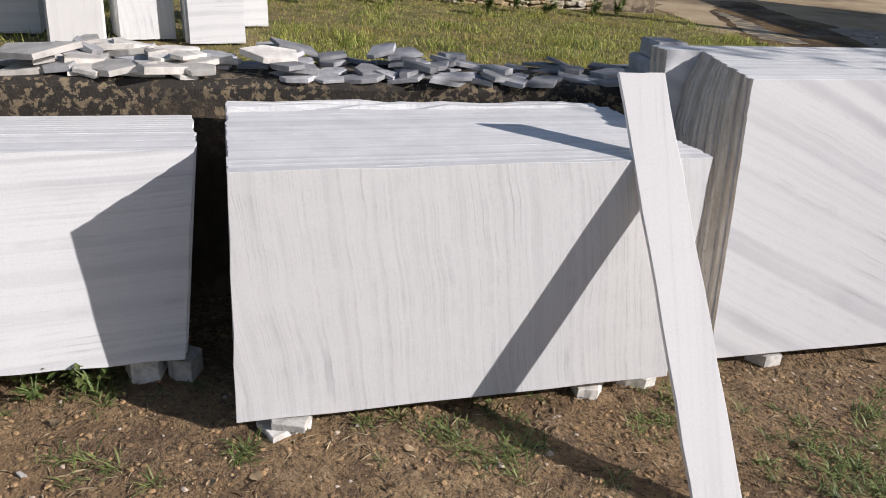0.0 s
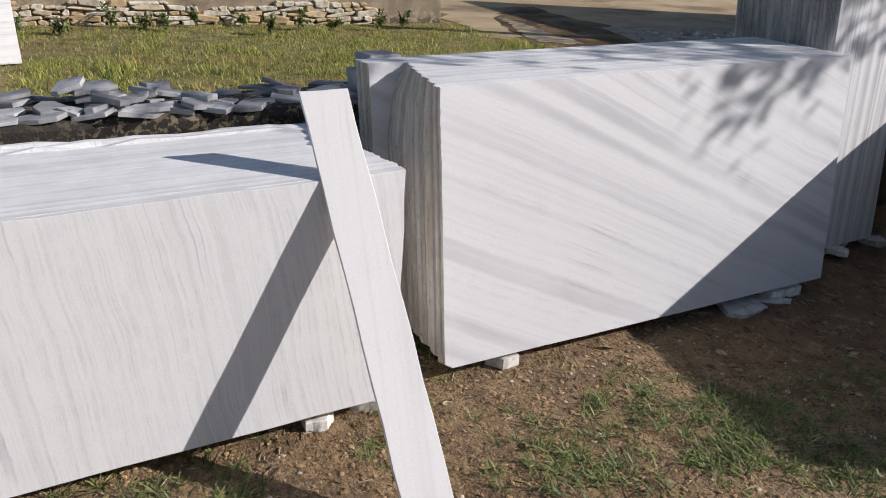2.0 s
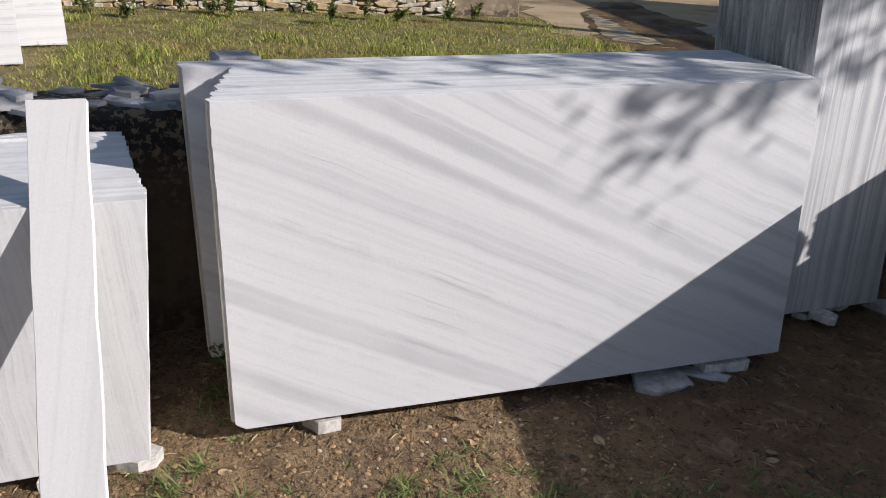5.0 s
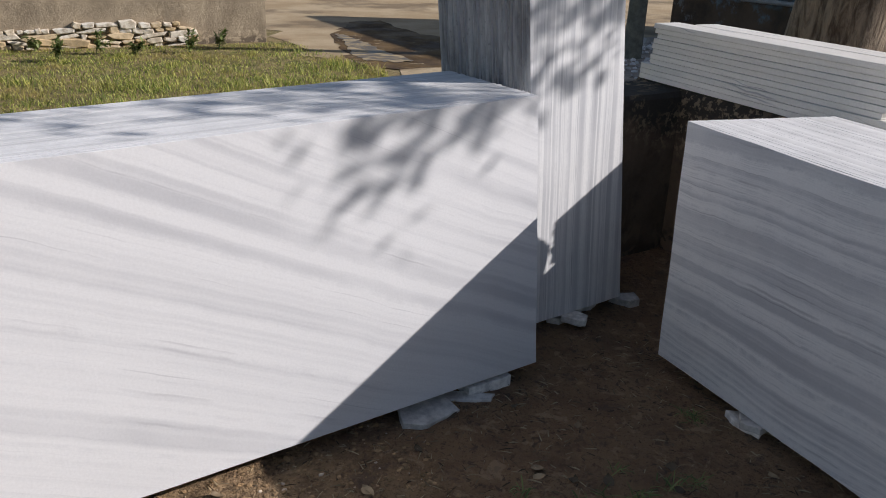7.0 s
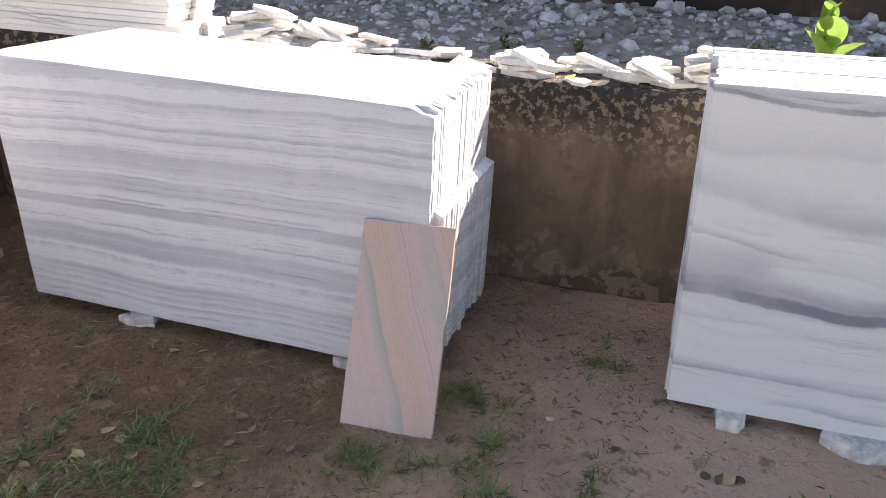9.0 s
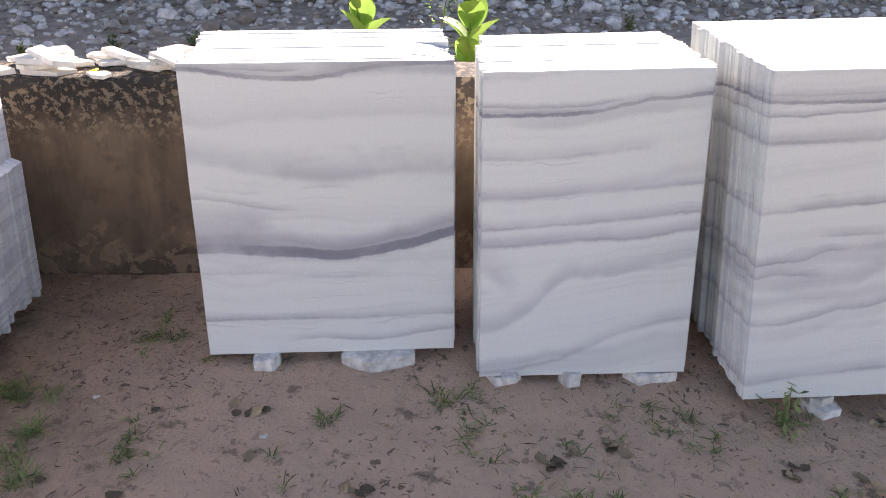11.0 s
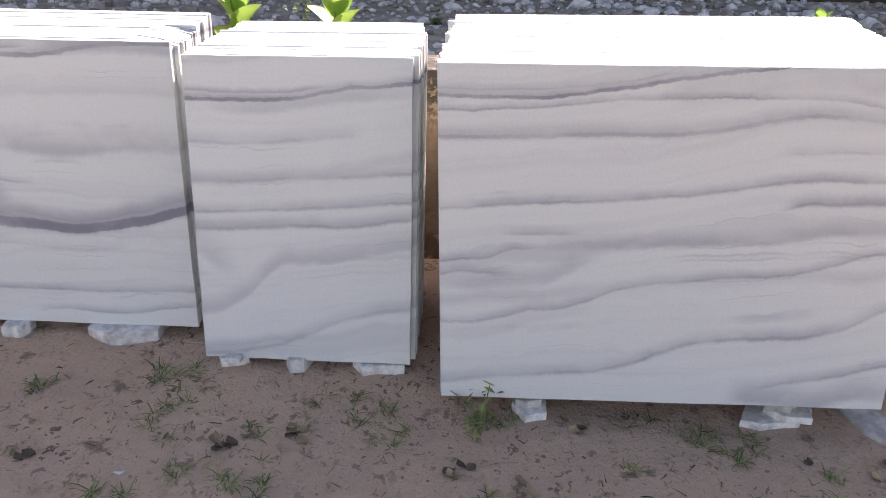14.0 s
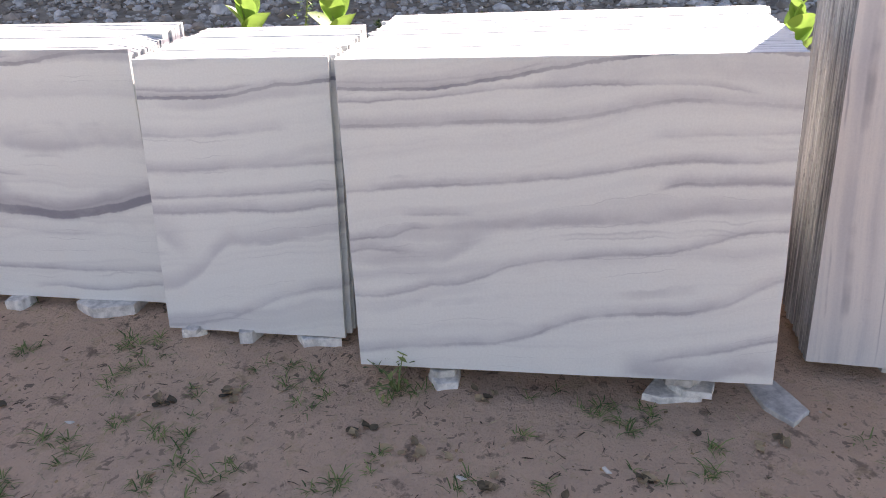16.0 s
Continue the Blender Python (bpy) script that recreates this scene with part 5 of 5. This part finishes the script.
def feathery_plant(x, y, height, seed):
    rng = random.Random(seed)
    ob = thing("feathery_plant", "slender plant with small feathery light green leaves", "plant", m=pose(x, y, 0.0))
    part("stem", tube([(0, 0, -0.02), (0.02, -0.02, height * 0.6), (0.03, -0.09, height)], [0.008, 0.006, 0.003], 6, "stem"), STEM, ob)
    verts, faces = [], []
    for k in range(130):
        f = rng.uniform(0.45, 1.0)
        leaf_quads(verts, faces, (0.02 + rng.gauss(0, 0.035), -0.08 * f + rng.gauss(0, 0.05), height * f + rng.gauss(0, 0.02)), rng.uniform(0.025, 0.045), rng, 0.0)
    part("leaves", mesh_from("leaves", verts, faces), BROAD_LEAF, ob)


feathery_plant(5.76, 0.09, 1.09, 123)


def weed(x, y, height, seed, label, n=26, size=0.035):
    rng = random.Random(seed)
    ob = thing("weed", label, "plant", m=pose(x, y, 0.0))
    verts, faces = [], []
    for k in range(5):
        tip = (rng.gauss(0, 0.07), rng.gauss(0, 0.05), height * rng.uniform(0.5, 1.0))
        part("stem", tube([(0, 0, -0.01), (tip[0] * 0.4, tip[1] * 0.4, tip[2] * 0.6), tip], [0.003, 0.0025, 0.0015], 5, "stem"), STEM, ob)
        for j in range(n // 5):
            f = rng.uniform(0.35, 1.0)
            leaf_quads(verts, faces, Vector(tip) * f + Vector((rng.gauss(0, 0.012), rng.gauss(0, 0.012), 0)), size * rng.uniform(0.6, 1.2), rng, 0.0)
    part("leaves", mesh_from("leaves", verts, faces), GRASS, ob)


weed(-1.02, 2.00, 0.14, 130, "leafy green weed growing before the slabs", 60, 0.045)
weed(-1.18, 1.95, 0.10, 131, "leafy green weed growing before the slabs", 40, 0.04)
weed(3.66, -1.27, 0.13, 132, "dark weed growing by a packing stone", 30, 0.04)
weed(0.88, 2.75, 0.16, 133, "weed growing in the gap between two stacks", 40, 0.04)
rng = random.Random(139)
for k in range(14):
    x = -3.4 + 0.42 * k + rng.uniform(-0.15, 0.15)
    weed(x, 10.09 + (x + 7.25) * 0.16 - rng.uniform(0.15, 1.1), rng.uniform(0.16, 0.34), 140 + k, "bushy weed in the grass before the stone wall", 150, 0.07)


for k, (x, y, h) in enumerate(((8.6, 3.3, 0.22), (9.0, 2.7, 0.18), (8.2, 3.9, 0.2), (10.2, 0.2, 0.2), (10.6, -1.6, 0.22), (10.9, -2.6, 0.18), (9.8, 1.2, 0.16))):
    weed(x, y, h, 180 + k, "low green weed growing among the rubble", 90, 0.06)


# ---------------------------------------------------------------- litter
def litter(count, seed):
    rng = random.Random(seed)
    meshes = []
    for k in range(4):
        verts, faces = [], []
        l, w = rng.uniform(0.03, 0.05), rng.uniform(0.010, 0.018)
        for i in range(5):
            f = i / 4
            ww = w * math.sin(math.pi * (0.08 + 0.86 * f))
            verts += [(l * (f - 0.5), -ww, 0.004 + 0.012 * f * f), (l * (f - 0.5), 0, 0.002 + 0.004 * f), (l * (f - 0.5), ww, 0.010 - 0.006 * f)]
        for i in range(4):
            a = i * 3
            faces += [(a, a + 3, a + 4, a + 1), (a + 1, a + 4, a + 5, a + 2)]
        me = mesh_from("dead_leaf", verts, faces)
        me.materials.append(DEAD_LEAF)
        meshes.append(me)
    places = [(rng.uniform(-1.2, 3.7), rng.uniform(-3.0, 2.6)) for _ in range(count)]
    places += [(rng.uniform(2.2, 3.6), rng.uniform(1.4, 3.0)) for _ in range(45)]
    for x, y in ((3.50, -0.72), (3.68, -1.56), (3.37, -1.41), (3.41, -1.24), (3.45, -2.12), (3.38, -0.53), (3.27, -1.68), (3.70, -2.44), (3.22, 0.05), (3.55, 0.45)):
        places += [(x + rng.gauss(0, 0.022), y + rng.gauss(0, 0.03)) for _ in range(5)]
    for x, y in places:
        ob = new("dead_leaf", rng.choice(meshes))
        ob.matrix_world = pose(x, y, ground_height(x, y) + 0.001, rng.gauss(0, 8), rng.gauss(0, 8), rng.uniform(0, 360))
        tagged(ob, "curled dry brown leaf on the earth", "dead leaf", "dead leaves on the ground")


litter(130, 150)
CHIPS = offcut_meshes(160, 5, (0.010, 0.022), (0.005, 0.008), OFFCUT, "marble_chip")
rng = random.Random(161)
for x, y in ((-1.05, 1.62), (3.30, -1.60), (3.42, 0.35), (3.55, 0.95), (3.2, -0.3), (3.45, -2.0), (0.3, 1.65)):
    ob = new("marble_chip", rng.choice(CHIPS)[0])
    ob.matrix_world = pose(x, y, ground_height(x, y) - 0.001, rng.gauss(0, 4), rng.gauss(0, 4), rng.uniform(0, 360))
    tagged(ob, "small white marble chip on the earth", "marble chip", "marble chips on the ground")


def straw(count, seed):
    """Dry stalks and root bits that lie about on the earth."""
    rng = random.Random(seed)
    verts, faces = [], []
    for k in range(count):
        x, y = rng.uniform(-1.6, 4.3), rng.uniform(-3.5, 3.2)
        if y < 0.7 and rng.random() < 0.7:
            continue
        l, w, a = rng.uniform(0.008, 0.055), rng.uniform(0.0009, 0.0028), rng.uniform(0, 6.283)
        z = ground_height(x, y) + 0.002
        dx, dy = math.cos(a), math.sin(a)
        b = rng.uniform(-0.3, 0.3)
        n = len(verts)
        verts += [(x - dy * w, y + dx * w, z), (x + dy * w, y - dx * w, z), (x + dx * l * 0.5 - dy * l * b * 0.5, y + dy * l * 0.5 + dx * l * b * 0.5, z + rng.uniform(0.001, 0.006)), (x + dx * l - dy * l * b, y + dy * l + dx * l * b, z)]
        faces += [(n, n + 1, n + 2), (n, n + 2, n + 3)]
    k = Nodes("dry_straw", 0.9)
    mat = k.done(k.mix(k.island(0.0, 1.0), (0.07, 0.045, 0.025), (0.52, 0.42, 0.26)))
    tagged(part("straw_litter", mesh_from("straw_litter", verts, faces), mat), "dry straw bits and rootlets scattered on the earth", "straw", kind="stuff")


straw(20000, 170)
